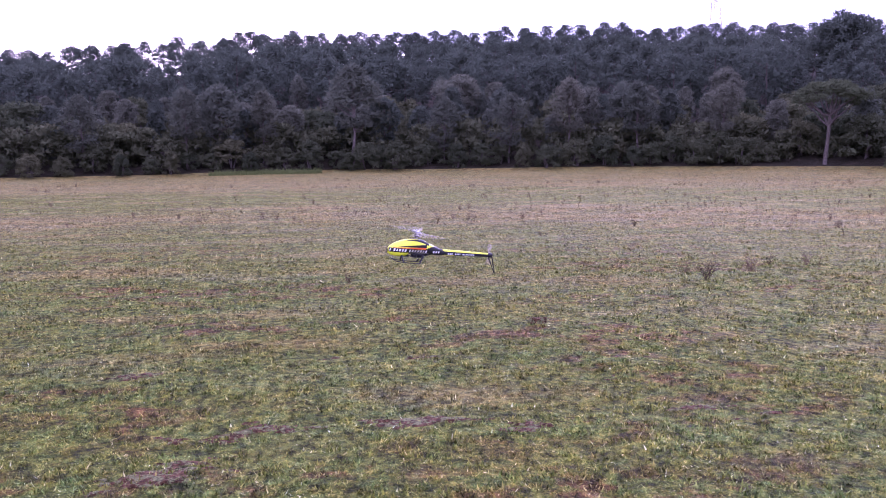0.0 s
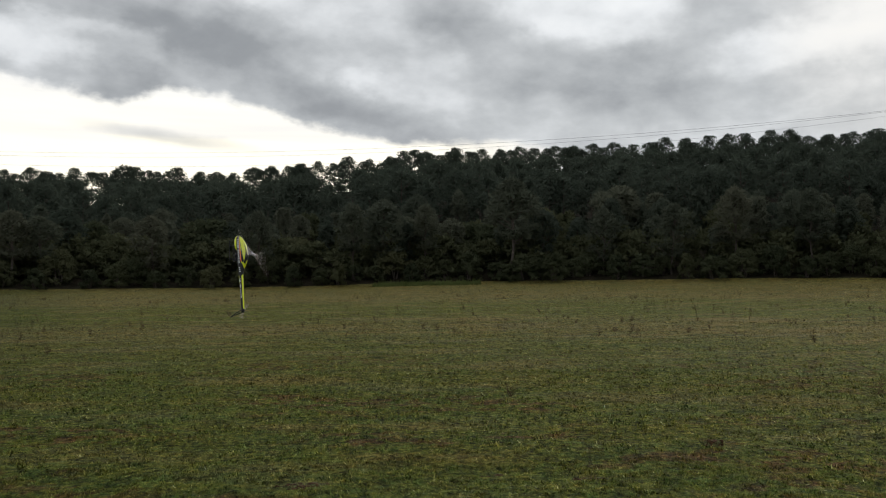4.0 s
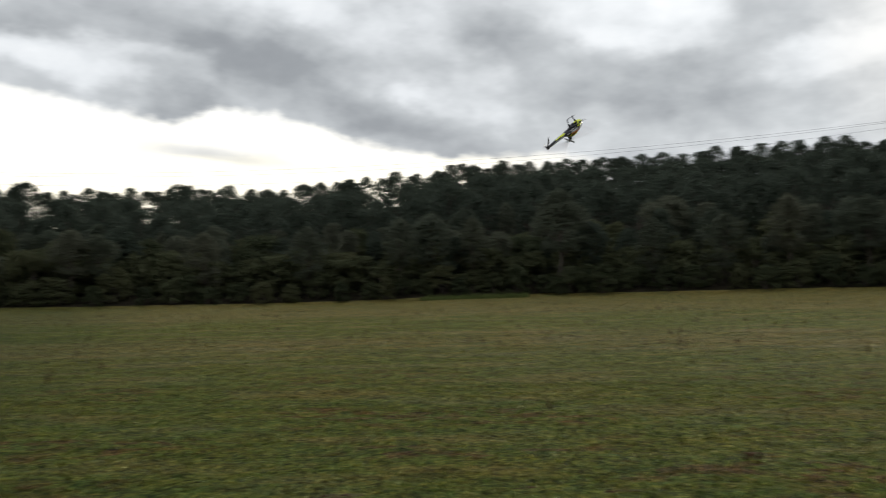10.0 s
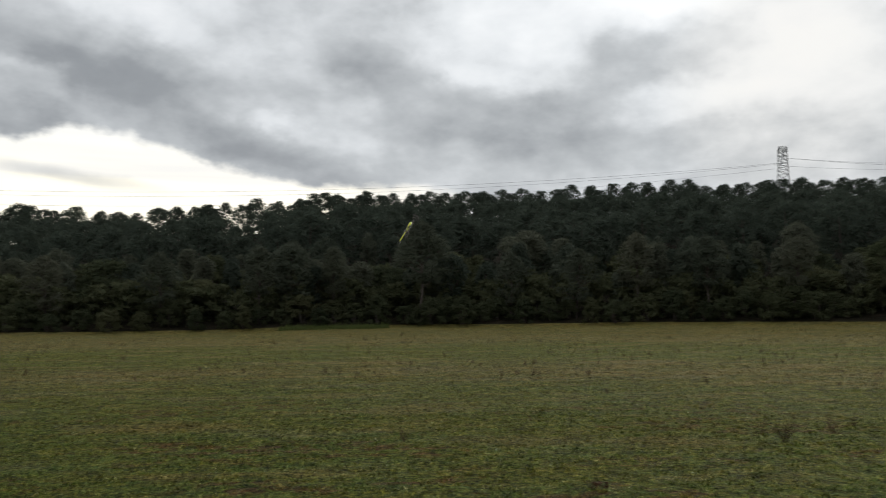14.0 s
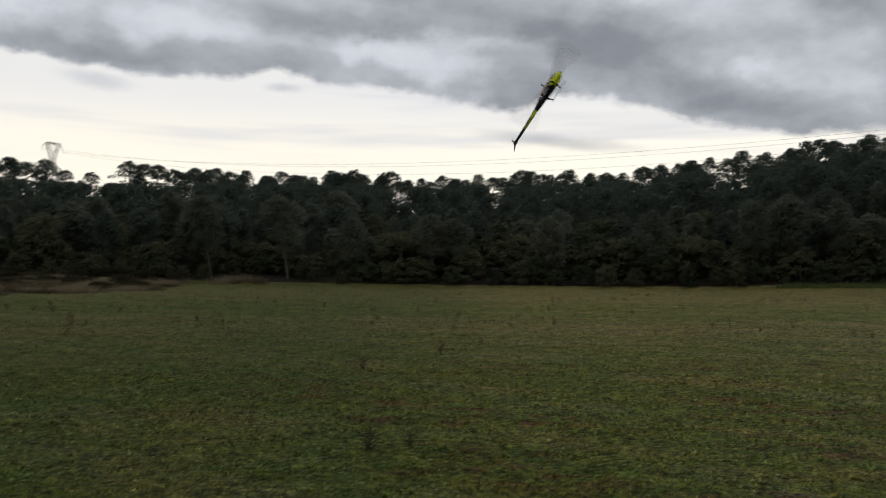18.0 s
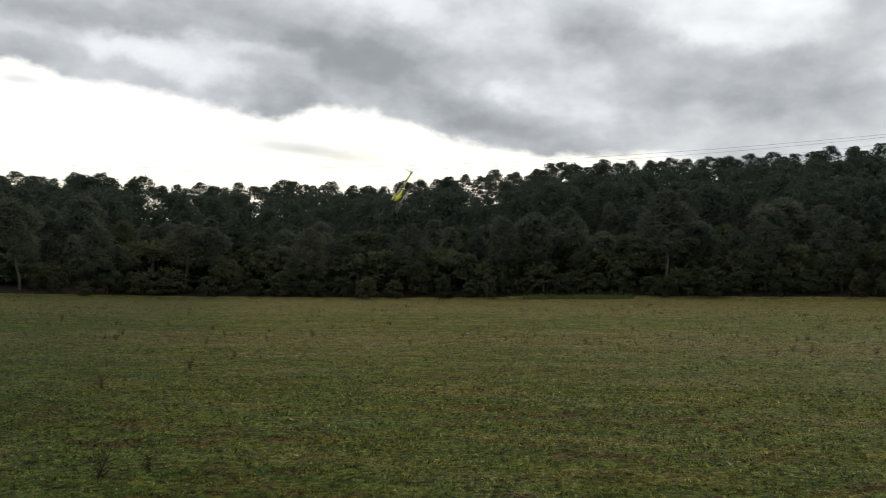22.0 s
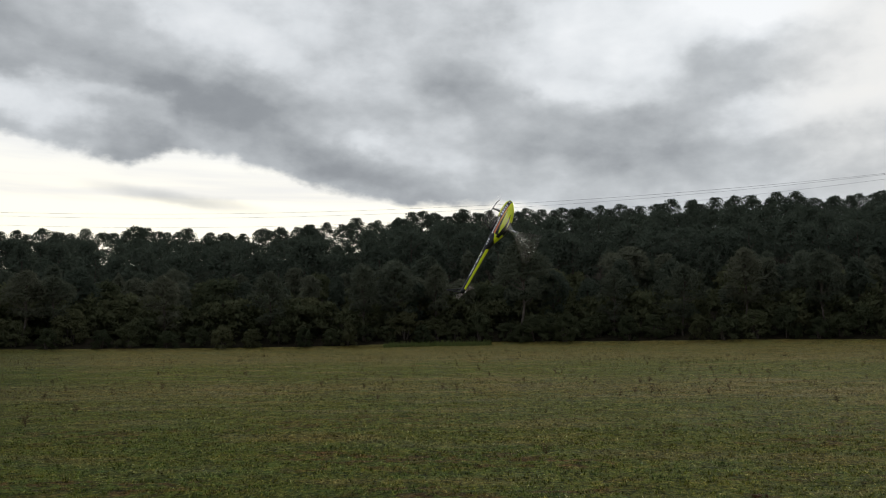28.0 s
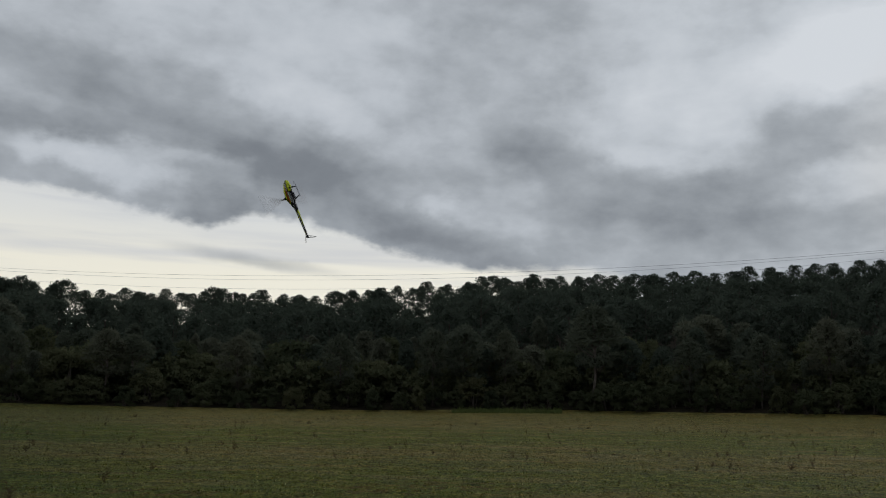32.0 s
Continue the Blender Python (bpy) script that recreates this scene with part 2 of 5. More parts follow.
make_sky()
sun_lamp = new("sun", bpy.data.lights.new("sun", "SUN"))
sun_lamp.data.energy, sun_lamp.data.angle, sun_lamp.data.color = 0.6, radians(14), (1.0, 0.95, 0.86)
sun_lamp.matrix_world = look(direction(SUN_AZ, SUN_EL) * 50, (0, 0, 0))


# ---------------------------------------------------------------- materials
def material(name, build, rough=0.9, metal=0.0, bump=None, specular=0.3):
    """build(n) gives the base colour's socket; bump(n) a height, with its depth in metres."""
    m = bpy.data.materials.new(name)
    m.use_nodes = True
    n = Nodes(m.node_tree)
    shader = n.add("ShaderNodeBsdfPrincipled")
    n.feed(n.add("ShaderNodeOutputMaterial").inputs[0], shader.outputs[0])
    colour = build(n)
    n.feed(shader.inputs["Base Color"], (*colour, 1.0) if isinstance(colour, tuple) else colour)
    shader.inputs["Roughness"].default_value, shader.inputs["Metallic"].default_value = rough, metal
    shader.inputs["Specular IOR Level"].default_value = specular
    if bump:
        height, depth = bump(n)
        node = n.add("ShaderNodeBump")
        node.inputs["Strength"].default_value, node.inputs["Distance"].default_value = 1.0, depth
        n.feed(node.inputs["Height"], height)
        n.feed(shader.inputs["Normal"], node.outputs[0])
    return m


def coords(n):
    return n.add("ShaderNodeTexCoord").outputs["Object"]


def island(n):
    return n.add("ShaderNodeNewGeometry").outputs["Random Per Island"]


def own(n):
    return n.add("ShaderNodeObjectInfo").outputs["Random"]


def field_tint(n, p):
    """How dry, how bare and how lush the field is: the same for the soil and the leaves on it. Tawny strips lie across it where it was cut at other times."""
    broad, patch, spot = n.noise(p, 0.05, 3.0), n.noise(n.vec("MULTIPLY", p, (0.45, 1.0, 1.0)), 0.5, 4.0, 0.6), n.noise(p, 2.4, 4.0, 0.65)
    far = n.vec("LENGTH", p)
    strip = n.math("ADD", far, n.math("MULTIPLY", n.math("SUBTRACT", n.noise(n.vec("MULTIPLY", p, (0.3, 1.0, 1.0)), 0.22, 3.0, 0.55), 0.5), 14.0))
    strips = n.colours(n.math("DIVIDE", strip, 80.0), [(0.10, (0.12,) * 3), (0.26, (0.22,) * 3), (0.32, (0.80,) * 3), (0.365, (0.72,) * 3), (0.43, (0.18,) * 3), (0.54, (0.22,) * 3), (0.62, (0.82,) * 3), (0.95, (0.80,) * 3)])
    dry = n.math("ADD", n.math("MULTIPLY", strips, n.ramp(broad, 0.25, 0.5, 0.55, 1.0)), n.ramp(patch, 0.50, 0.62, 0.0, 0.55), True)
    bare = n.math("MULTIPLY", n.ramp(patch, 0.50, 0.40), n.ramp(spot, 0.47, 0.57))
    bare = n.math("MULTIPLY", bare, n.ramp(far, 10.0, 22.0, 1.0, 0.25))
    return dry, bare, spot


def left_dim(n, p):
    """The field's left is greener; its dimming is exposure put into the colour."""
    parts = n.add("ShaderNodeSeparateXYZ")
    n.feed(parts.inputs[0], p)
    edge = n.math("ADD", n.math("ADD", parts.outputs[0], n.math("MULTIPLY", parts.outputs[1], 0.42)), n.math("MULTIPLY", n.math("SUBTRACT", n.noise(p, 0.25, 4.0, 0.6), 0.5), 8.0))
    return n.ramp(edge, 3.0, -6.5, 0.0, 0.68)


def parched(n, p):
    """The right side is drier and paler."""
    parts = n.add("ShaderNodeSeparateXYZ")
    n.feed(parts.inputs[0], p)
    edge = n.math("ADD", n.math("SUBTRACT", parts.outputs[0], n.math("MULTIPLY", parts.outputs[1], 0.12)), n.math("MULTIPLY", n.math("SUBTRACT", n.noise(p, 0.3, 4.0, 0.6), 0.5), 7.0))
    near = n.ramp(n.vec("LENGTH", p), 58.0, 36.0, 0.25, 1.0)
    return n.mix(n.math("MULTIPLY", n.ramp(edge, 3.0, 11.0), near), (1.0, 1.0, 1.0), (1.06, 1.05, 0.98))


def clumps(n, p):
    """Tufts of denser and thinner growth, with the gaps' shade put into the colour."""
    flat = n.vec("MULTIPLY", p, (1.0, 0.8, 1.0))
    small, large = n.noise(flat, 13.0, 3.0, 0.7), n.noise(flat, 3.2, 3.0, 0.65)
    both = n.math("ADD", n.math("MULTIPLY", small, 0.7), n.math("MULTIPLY", large, 0.3))
    return n.colours(both, [(0.37, (0.26, 0.27, 0.17)), (0.47, (0.88, 0.90, 0.53)), (0.55, (1.33, 1.36, 0.79)), (0.65, (2.05, 2.0, 1.28))])


def herbs(n, p):
    """Grey-green clover, rusty dead stems and yellow moss grow in patches through the grass."""
    kind = n.math("ADD", n.math("MULTIPLY", n.noise(p, 8.0, 4.0, 0.7), 0.65), n.math("MULTIPLY", n.noise(n.vec("ADD", n.vec("MULTIPLY", p, (0.5, 1.0, 1.0)), (31.0, 7.0, 3.0)), 0.9, 3.0, 0.6), 0.35))
    return n.colours(kind, [(0.36, (0.80, 0.94, 1.30)), (0.44, (0.92, 1.02, 1.18)), (0.49, (1.0, 1.0, 1.0)), (0.54, (1.05, 1.01, 0.86)), (0.60, (1.15, 0.97, 0.90)), (0.68, (1.16, 1.06, 1.06))])


def field_colour(n):
    p = coords(n)
    dry, bare, spot = field_tint(n, p)
    fine, grain = n.noise(p, 15.0, 6.0, 0.75), n.noise(p, 90.0, 3.0, 0.7)
    mottle = n.math("ADD", n.math("MULTIPLY", fine, 0.5), n.math("MULTIPLY", grain, 0.3))
    mottle = n.math("ADD", mottle, n.math("MULTIPLY", n.noise(p, 1.7, 5.0, 0.65), 0.2))
    green = n.colours(mottle, [(0.38, (0.014, 0.018, 0.005)), (0.48, (0.060, 0.078, 0.015)), (0.56, (0.140, 0.150, 0.032)), (0.66, (0.30, 0.28, 0.10))])
    straw = n.colours(mottle, [(0.38, (0.044, 0.033, 0.018)), (0.5, (0.156, 0.126, 0.068)), (0.64, (0.285, 0.232, 0.145))])
    soil = n.colours(mottle, [(0.38, (0.022, 0.011, 0.006)), (0.5, (0.095, 0.051, 0.028)), (0.64, (0.23, 0.14, 0.085))])
    mixed = n.mix(1.0, n.mix(bare, n.mix(dry, green, straw), soil), parched(n, p), "MULTIPLY")
    mixed = n.mix(1.0, mixed, herbs(n, p), "MULTIPLY")
    return n.mix(1.0, n.mix(left_dim(n, p), mixed, n.mix(1.0, mixed, (0.42, 0.56, 0.46), "MULTIPLY")), clumps(n, p), "MULTIPLY")


def field_bump(n):
    p = coords(n)
    return n.math("ADD", n.noise(p, 15.0, 6.0, 0.75), n.math("MULTIPLY", n.noise(p, 90.0, 2.0), 0.4)), 0.07


def blade_colour(n):
    p = coords(n)
    dry, bare, spot = field_tint(n, p)
    one = island(n)
    green = n.colours(one, [(0.0, (0.040, 0.056, 0.013)), (0.35, (0.092, 0.117, 0.024)), (0.62, (0.152, 0.166, 0.038)), (0.84, (0.215, 0.212, 0.064)), (0.96, (0.26, 0.245, 0.115)), (1.0, (0.50, 0.49, 0.42))])
    lush = n.mix(n.ramp(spot, 0.50, 0.42, 0.0, 0.85), green, n.colours(one, [(0.0, (0.026, 0.054, 0.013)), (0.6, (0.075, 0.125, 0.034)), (1.0, (0.17, 0.21, 0.08))]))
    straw = n.colours(one, [(0.0, (0.058, 0.045, 0.023)), (0.4, (0.148, 0.121, 0.061)), (0.75, (0.224, 0.181, 0.100)), (1.0, (0.38, 0.325, 0.23))])
    leaves = n.mix(n.math("MULTIPLY", bare, 0.62), n.mix(dry, lush, straw), n.colours(one, [(0.0, (0.034, 0.018, 0.011)), (0.6, (0.11, 0.060, 0.036)), (1.0, (0.24, 0.16, 0.09))]))
    leaves = n.mix(1.0, leaves, parched(n, p), "MULTIPLY")
    leaves = n.mix(1.0, leaves, herbs(n, p), "MULTIPLY")
    return n.mix(1.0, n.mix(left_dim(n, p), leaves, n.mix(1.0, leaves, (0.42, 0.56, 0.46), "MULTIPLY")), clumps(n, p), "MULTIPLY")


FIELD = material("field", field_colour, 0.95, bump=field_bump, specular=0.1)
BLADES = material("grass_blades", blade_colour, 0.85, specular=0.15)
def soil_colour(n):
    p = coords(n)
    earth = n.colours(n.noise(p, 30.0, 5.0, 0.7), [(0.34, (0.016, 0.008, 0.004)), (0.5, (0.066, 0.032, 0.015)), (0.70, (0.19, 0.112, 0.062))])
    sprout = n.colours(n.noise(p, 70.0, 3.0, 0.7), [(0.35, (0.04, 0.05, 0.018)), (0.6, (0.17, 0.17, 0.075))])
    return n.mix(n.ramp(n.noise(p, 16.0, 4.0, 0.7), 0.49, 0.56), earth, sprout)


SOIL = material("bare_soil", soil_colour, 0.97, bump=lambda n: (n.noise(coords(n), 45.0, 4.0, 0.7), 0.03), specular=0.1)


def leaf_material(name, dark, mid, pale, through_light=0.46):
    def build(n):
        mixed = n.math("ADD", n.math("MULTIPLY", island(n), 0.25), n.math("MULTIPLY", own(n), 0.75))
        return n.colours(mixed, [(0.1, dark), (0.5, mid), (0.9, pale)])
    m = material(name, build, 0.85, specular=0.06)
    tree = m.node_tree
    shader, out = [next(k for k in tree.nodes if k.bl_idname == kind) for kind in ("ShaderNodeBsdfPrincipled", "ShaderNodeOutputMaterial")]
    thin, both = tree.nodes.new("ShaderNodeBsdfTranslucent"), tree.nodes.new("ShaderNodeMixShader")
    both.inputs[0].default_value = through_light
    tree.links.new(shader.inputs["Base Color"].links[0].from_socket, thin.inputs[0])
    tree.links.new(shader.outputs[0], both.inputs[1]), tree.links.new(thin.outputs[0], both.inputs[2])
    tree.links.new(both.outputs[0], out.inputs[0])
    return m


# pine needles are greyed for the distance: haze put into their colour
PINE_LEAF = leaf_material("pine_needles", (0.072, 0.090, 0.068), (0.106, 0.124, 0.090), (0.148, 0.154, 0.108))
PALE_LEAF = leaf_material("thin_pine_needles", (0.086, 0.100, 0.072), (0.108, 0.119, 0.082), (0.134, 0.136, 0.094))
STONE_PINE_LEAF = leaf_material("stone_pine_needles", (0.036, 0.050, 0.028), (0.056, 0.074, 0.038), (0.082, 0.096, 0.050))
OAK_LEAF = leaf_material("oak_leaves", (0.066, 0.079, 0.045), (0.095, 0.107, 0.058), (0.132, 0.133, 0.070))
DRY_LEAF = leaf_material("dry_reed", (0.046, 0.040, 0.023), (0.118, 0.094, 0.054), (0.25, 0.20, 0.125))
WEED = leaf_material("dry_weed", (0.050, 0.036, 0.022), (0.092, 0.064, 0.038), (0.16, 0.115, 0.07), 0.15)
FRESH = leaf_material("fresh_grass", (0.050, 0.076, 0.022), (0.085, 0.116, 0.034), (0.125, 0.146, 0.050), 0.2)
REED = leaf_material("pale_reed", (0.08, 0.062, 0.036), (0.15, 0.12, 0.07), (0.26, 0.21, 0.13))
BRUSH = leaf_material("brush", (0.022, 0.024, 0.012), (0.044, 0.042, 0.022), (0.075, 0.064, 0.038))
BARK = material("pine_bark", lambda n: n.colours(n.noise(n.vec("MULTIPLY", coords(n), (6.0, 6.0, 1.4)), 3.0, 5.0, 0.65), [(0.3, (0.042, 0.034, 0.029)), (0.55, (0.098, 0.083, 0.071)), (0.75, (0.18, 0.156, 0.135))]), 0.95, bump=lambda n: (n.noise(n.vec("MULTIPLY", coords(n), (6.0, 6.0, 1.4)), 4.0, 5.0), 0.04), specular=0.1)
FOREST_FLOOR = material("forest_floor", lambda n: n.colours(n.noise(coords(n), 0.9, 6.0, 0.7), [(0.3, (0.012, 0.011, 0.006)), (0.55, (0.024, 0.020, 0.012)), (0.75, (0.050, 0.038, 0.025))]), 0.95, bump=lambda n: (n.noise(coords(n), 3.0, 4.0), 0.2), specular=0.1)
THATCH = material("dry_thatch", lambda n: n.colours(n.noise(n.vec("MULTIPLY", coords(n), (1.0, 1.0, 3.0)), 2.2, 6.0, 0.7), [(0.32, (0.026, 0.028, 0.012)), (0.5, (0.068, 0.066, 0.029)), (0.68, (0.130, 0.116, 0.060))]), 0.95, bump=lambda n: (n.noise(coords(n), 5.0, 5.0, 0.7), 0.15), specular=0.1)
STEEL = material("galvanised_steel", lambda n: n.colours(n.noise(coords(n), 0.8, 4.0), [(0.3, (0.30, 0.30, 0.29)), (0.7, (0.48, 0.48, 0.46))]), 0.6, 0.3)
WIRE = material("aluminium_cable", lambda n: (0.30, 0.30, 0.31), 0.6, 0.3)
STONE = material("limestone", lambda n: n.mix(n.ramp(n.noise(coords(n), 6.0, 4.0), 0.45, 0.62), n.colours(n.noise(coords(n), 28.0, 6.0, 0.7), [(0.28, (0.36, 0.20, 0.08)), (0.5, (0.74, 0.53, 0.26)), (0.72, (0.86, 0.71, 0.46))]), (0.76, 0.49, 0.20)), 0.9, bump=lambda n: (n.noise(coords(n), 40.0, 6.0, 0.7), 0.02), specular=0.15)


YELLOW = material("yellow_paint", lambda n: n.mix(n.ramp(n.noise(coords(n), 9.0, 3.0), 0.4, 0.7, 0.0, 0.25), (0.72, 0.80, 0.015), (0.62, 0.70, 0.03)), 0.28, specular=0.5)
BLACK = material("black_carbon", lambda n: n.colours(n.noise(coords(n), 60.0, 2.0), [(0.3, (0.008, 0.008, 0.012)), (0.7, (0.018, 0.018, 0.023))]), 0.38, specular=0.3)
ORANGE = material("orange_paint", lambda n: n.mix(n.noise(coords(n), 20.0), (0.80, 0.11, 0.02), (0.84, 0.17, 0.04)), 0.3, specular=0.5)
WHITE = material("white_paint", lambda n: n.mix(n.noise(coords(n), 25.0), (0.78, 0.78, 0.80), (0.68, 0.69, 0.72)), 0.35, specular=0.5)
METAL = material("bright_aluminium", lambda n: n.colours(n.noise(coords(n), 40.0), [(0.3, (0.30, 0.31, 0.33)), (0.7, (0.46, 0.46, 0.48))]), 0.32, 0.8)
BLADE = material("blade_lacquer", lambda n: n.mix(n.ramp(n.noise(n.vec("MULTIPLY", coords(n), (1.0, 0.2, 0.2)), 4.0, 3.0), 0.4, 0.6), (0.50, 0.42, 0.40), (0.42, 0.33, 0.31)), 0.35, specular=0.5)


# ---------------------------------------------------------------- mesh helpers
def mesh_of(name, verts, faces, mat, smooth=False, normals=None):
    """A mesh from an array of places and an array of equal faces; normals: one for each place, for leaves that shade as a soft mass."""
    verts, faces = np.asarray(verts, np.float32), np.asarray(faces, np.int32)
    me = bpy.data.meshes.new(name)
    count, sides = faces.shape
    me.vertices.add(len(verts)), me.vertices.foreach_set("co", verts.ravel())
    me.loops.add(count * sides), me.loops.foreach_set("vertex_index", faces.ravel())
    me.polygons.add(count), me.polygons.foreach_set("loop_start", np.arange(0, count * sides, sides, dtype=np.int32))
    me.polygons.foreach_set("use_smooth", np.full(count, smooth or normals is not None))
    me.update(calc_edges=True)
    if normals is not None:
        me.normals_split_custom_set_from_vertices(np.asarray(normals, np.float32))
    me.materials.append(mat)
    return me


def child(name, me, parent, label=""):
    ob = new(name, me)
    ob.parent = parent
    return tagged(ob, label)


def tube(points, radii, sides=7):
    """A bent, tapered tube as places and four-sided faces."""
    points, rings = [Vector(p) for p in points], []
    for k, p in enumerate(points):
        along = (points[min(k + 1, len(points) - 1)] - points[max(k - 1, 0)]).normalized()
        a = along.orthogonal().normalized()
        b = along.cross(a)
        rings += [p + (a * math.cos(q) + b * math.sin(q)) * radii[k] for q in np.arange(sides) * 2 * math.pi / sides]
    faces = [(k * sides + i, k * sides + (i + 1) % sides, (k + 1) * sides + (i + 1) % sides, (k + 1) * sides + i) for k in range(len(points) - 1) for i in range(sides)]
    return [tuple(v) for v in rings], faces


def joined(pieces):
    verts, faces, base = [], [], 0
    for v, f in pieces:
        verts.append(np.asarray(v, float)), faces.append(np.asarray(f, int) + base)
        base += len(v)
    return np.concatenate(verts), np.concatenate(faces)


def sprays(rng, lobes, per_lobe, length, width, droop=0.0, heart=None):
    """Small pointed leaf blades on the outside of round lobes: (centre, radii) each. heart: the middle of the crown, from which the mass as a whole is rounded."""
    lobes_c = np.repeat([c for c, _ in lobes], per_lobe, 0)
    lobes_r = np.repeat([r for _, r in lobes], per_lobe, 0)
    n = len(lobes_c)
    out = rng.normal(size=(n, 3))
    out /= np.linalg.norm(out, axis=1)[:, None]
    out[:, 2] = np.where(out[:, 2] < -0.3, -out[:, 2], out[:, 2])
    base = lobes_c + out * lobes_r * (rng.uniform(0.25, 1.0, (n, 1)) ** 0.6)
    way = out + rng.normal(size=(n, 3)) * 0.8 - np.array([0, 0, droop])
    way /= np.linalg.norm(way, axis=1)[:, None]
    side = np.cross(way, rng.normal(size=(n, 3)))
    side /= np.linalg.norm(side, axis=1)[:, None] + 1e-9
    size = rng.uniform(0.5, 1.5, (n, 1))
    tip, half = base + way * length * size, side * width * size * 0.5
    facing = np.einsum("ij,ij->i", np.cross(2 * half, tip - base), out)
    half = half * np.where(facing < 0, -1.0, 1.0)[:, None]
    verts = np.stack([base - half, base + half, tip], 1).reshape(-1, 3)
    whole = out if heart is None else base - np.asarray(heart)
    whole = whole / (np.linalg.norm(whole, axis=1)[:, None] + 1e-6)
    soft = out * 0.34 + whole * 0.52 + way * 0.06 + np.array([0, 0, 0.24]) + rng.normal(size=(n, 3)) * 0.07
    soft /= np.linalg.norm(soft, axis=1)[:, None]
    return verts, np.arange(n * 3).reshape(-1, 3), np.repeat(soft, 3, 0)


# ---------------------------------------------------------------- the land
# by bearing (degrees left of +y): distance and rise of the field's far edge, distance of the ridge, rise of the tree tops on it
EDGE_D = [(-180, 90), (-95, 55), (-66, 58), (-56, 63), (-48, 68), (-36, 72), (30, 72), (60, 72), (70, 70), (95, 62), (180, 90)]
# where the mown field gives way to the wet margin of tussocks on its left side
MARGIN_D = [(43, 71), (44.8, 59), (48.5, 52), (53, 50), (56.5, 46), (60, 43), (66, 44), (75, 44)]
EDGE_EL = [(-180, -1.6), (-95, -1.5), (-66, -1.35), (-58, -1.05), (-54, -0.80), (-50, -0.60), (-45, -0.35), (-35, -0.27), (-27, -0.25), (-20, -0.23), (-11, -0.32), (-4, -0.31), (3, -0.41), (8, -0.56), (16, -0.62), (28, -0.60), (36, -0.52), (42, -0.46), (49, -0.30), (55, -0.20), (60, -0.14), (66, -0.08), (75, -0.1), (95, -0.6), (180, -1.6)]
RIDGE_D = [(-180, 240), (-95, 120), (-66, 100), (-60, 125), (-50, 150), (-38, 170), (0, 180), (20, 170), (30, 165), (40, 180), (50, 190), (70, 190), (95, 190), (180, 240)]
TOP_EL = [(-180, 3.0), (-95, 5.0), (-67, 7.4), (-64.6, 7.2), (-62, 5.7), (-60, 6.5), (-56, 7.65), (-50, 8.15), (-39, 8.35), (-28, 8.9), (-20, 9.1), (-10, 8.9), (0, 8.75), (9, 7.85), (16, 7.1), (20, 7.2), (29, 6.7), (33, 7.1), (39, 6.8), (46, 7.0), (54, 6.9), (58, 6.4), (63, 5.5), (70, 5.6), (95, 5.0), (180, 3.0)]
TREE_TOP = 6.6


def along(table, az):
    return np.interp(az, [a for a, _ in table], [v for _, v in table])


def land(x, y):
    """The height of the ground."""
    r, az = np.hypot(x, y), np.degrees(np.arctan2(-np.asarray(x), y))
    e, ridge = along(EDGE_D, az), along(RIDGE_D, az)
    at_edge = 1.6 + e * np.tan(np.radians(along(EDGE_EL, az)))
    at_ridge = np.maximum(1.6 + ridge * np.tan(np.radians(along(TOP_EL, az))) - TREE_TOP, at_edge + 1.0)
    u, v = np.clip((r - 14) / (e - 14), 0, 1), np.clip((r - e) / (ridge - e), 0, 1)
    beyond = np.clip(r - ridge, 0, 600)
    return at_edge * u ** 1.7 + (at_ridge - at_edge) * v ** 0.92 - 2.0 * np.clip(beyond / 25, 0, 1) + 0.028 * np.clip(beyond - 25, 0, 600)


def place_of(az, r):
    a = radians(az)
    x, y = -math.sin(a) * r, math.cos(a) * r
    return x, y, float(land(x, y))


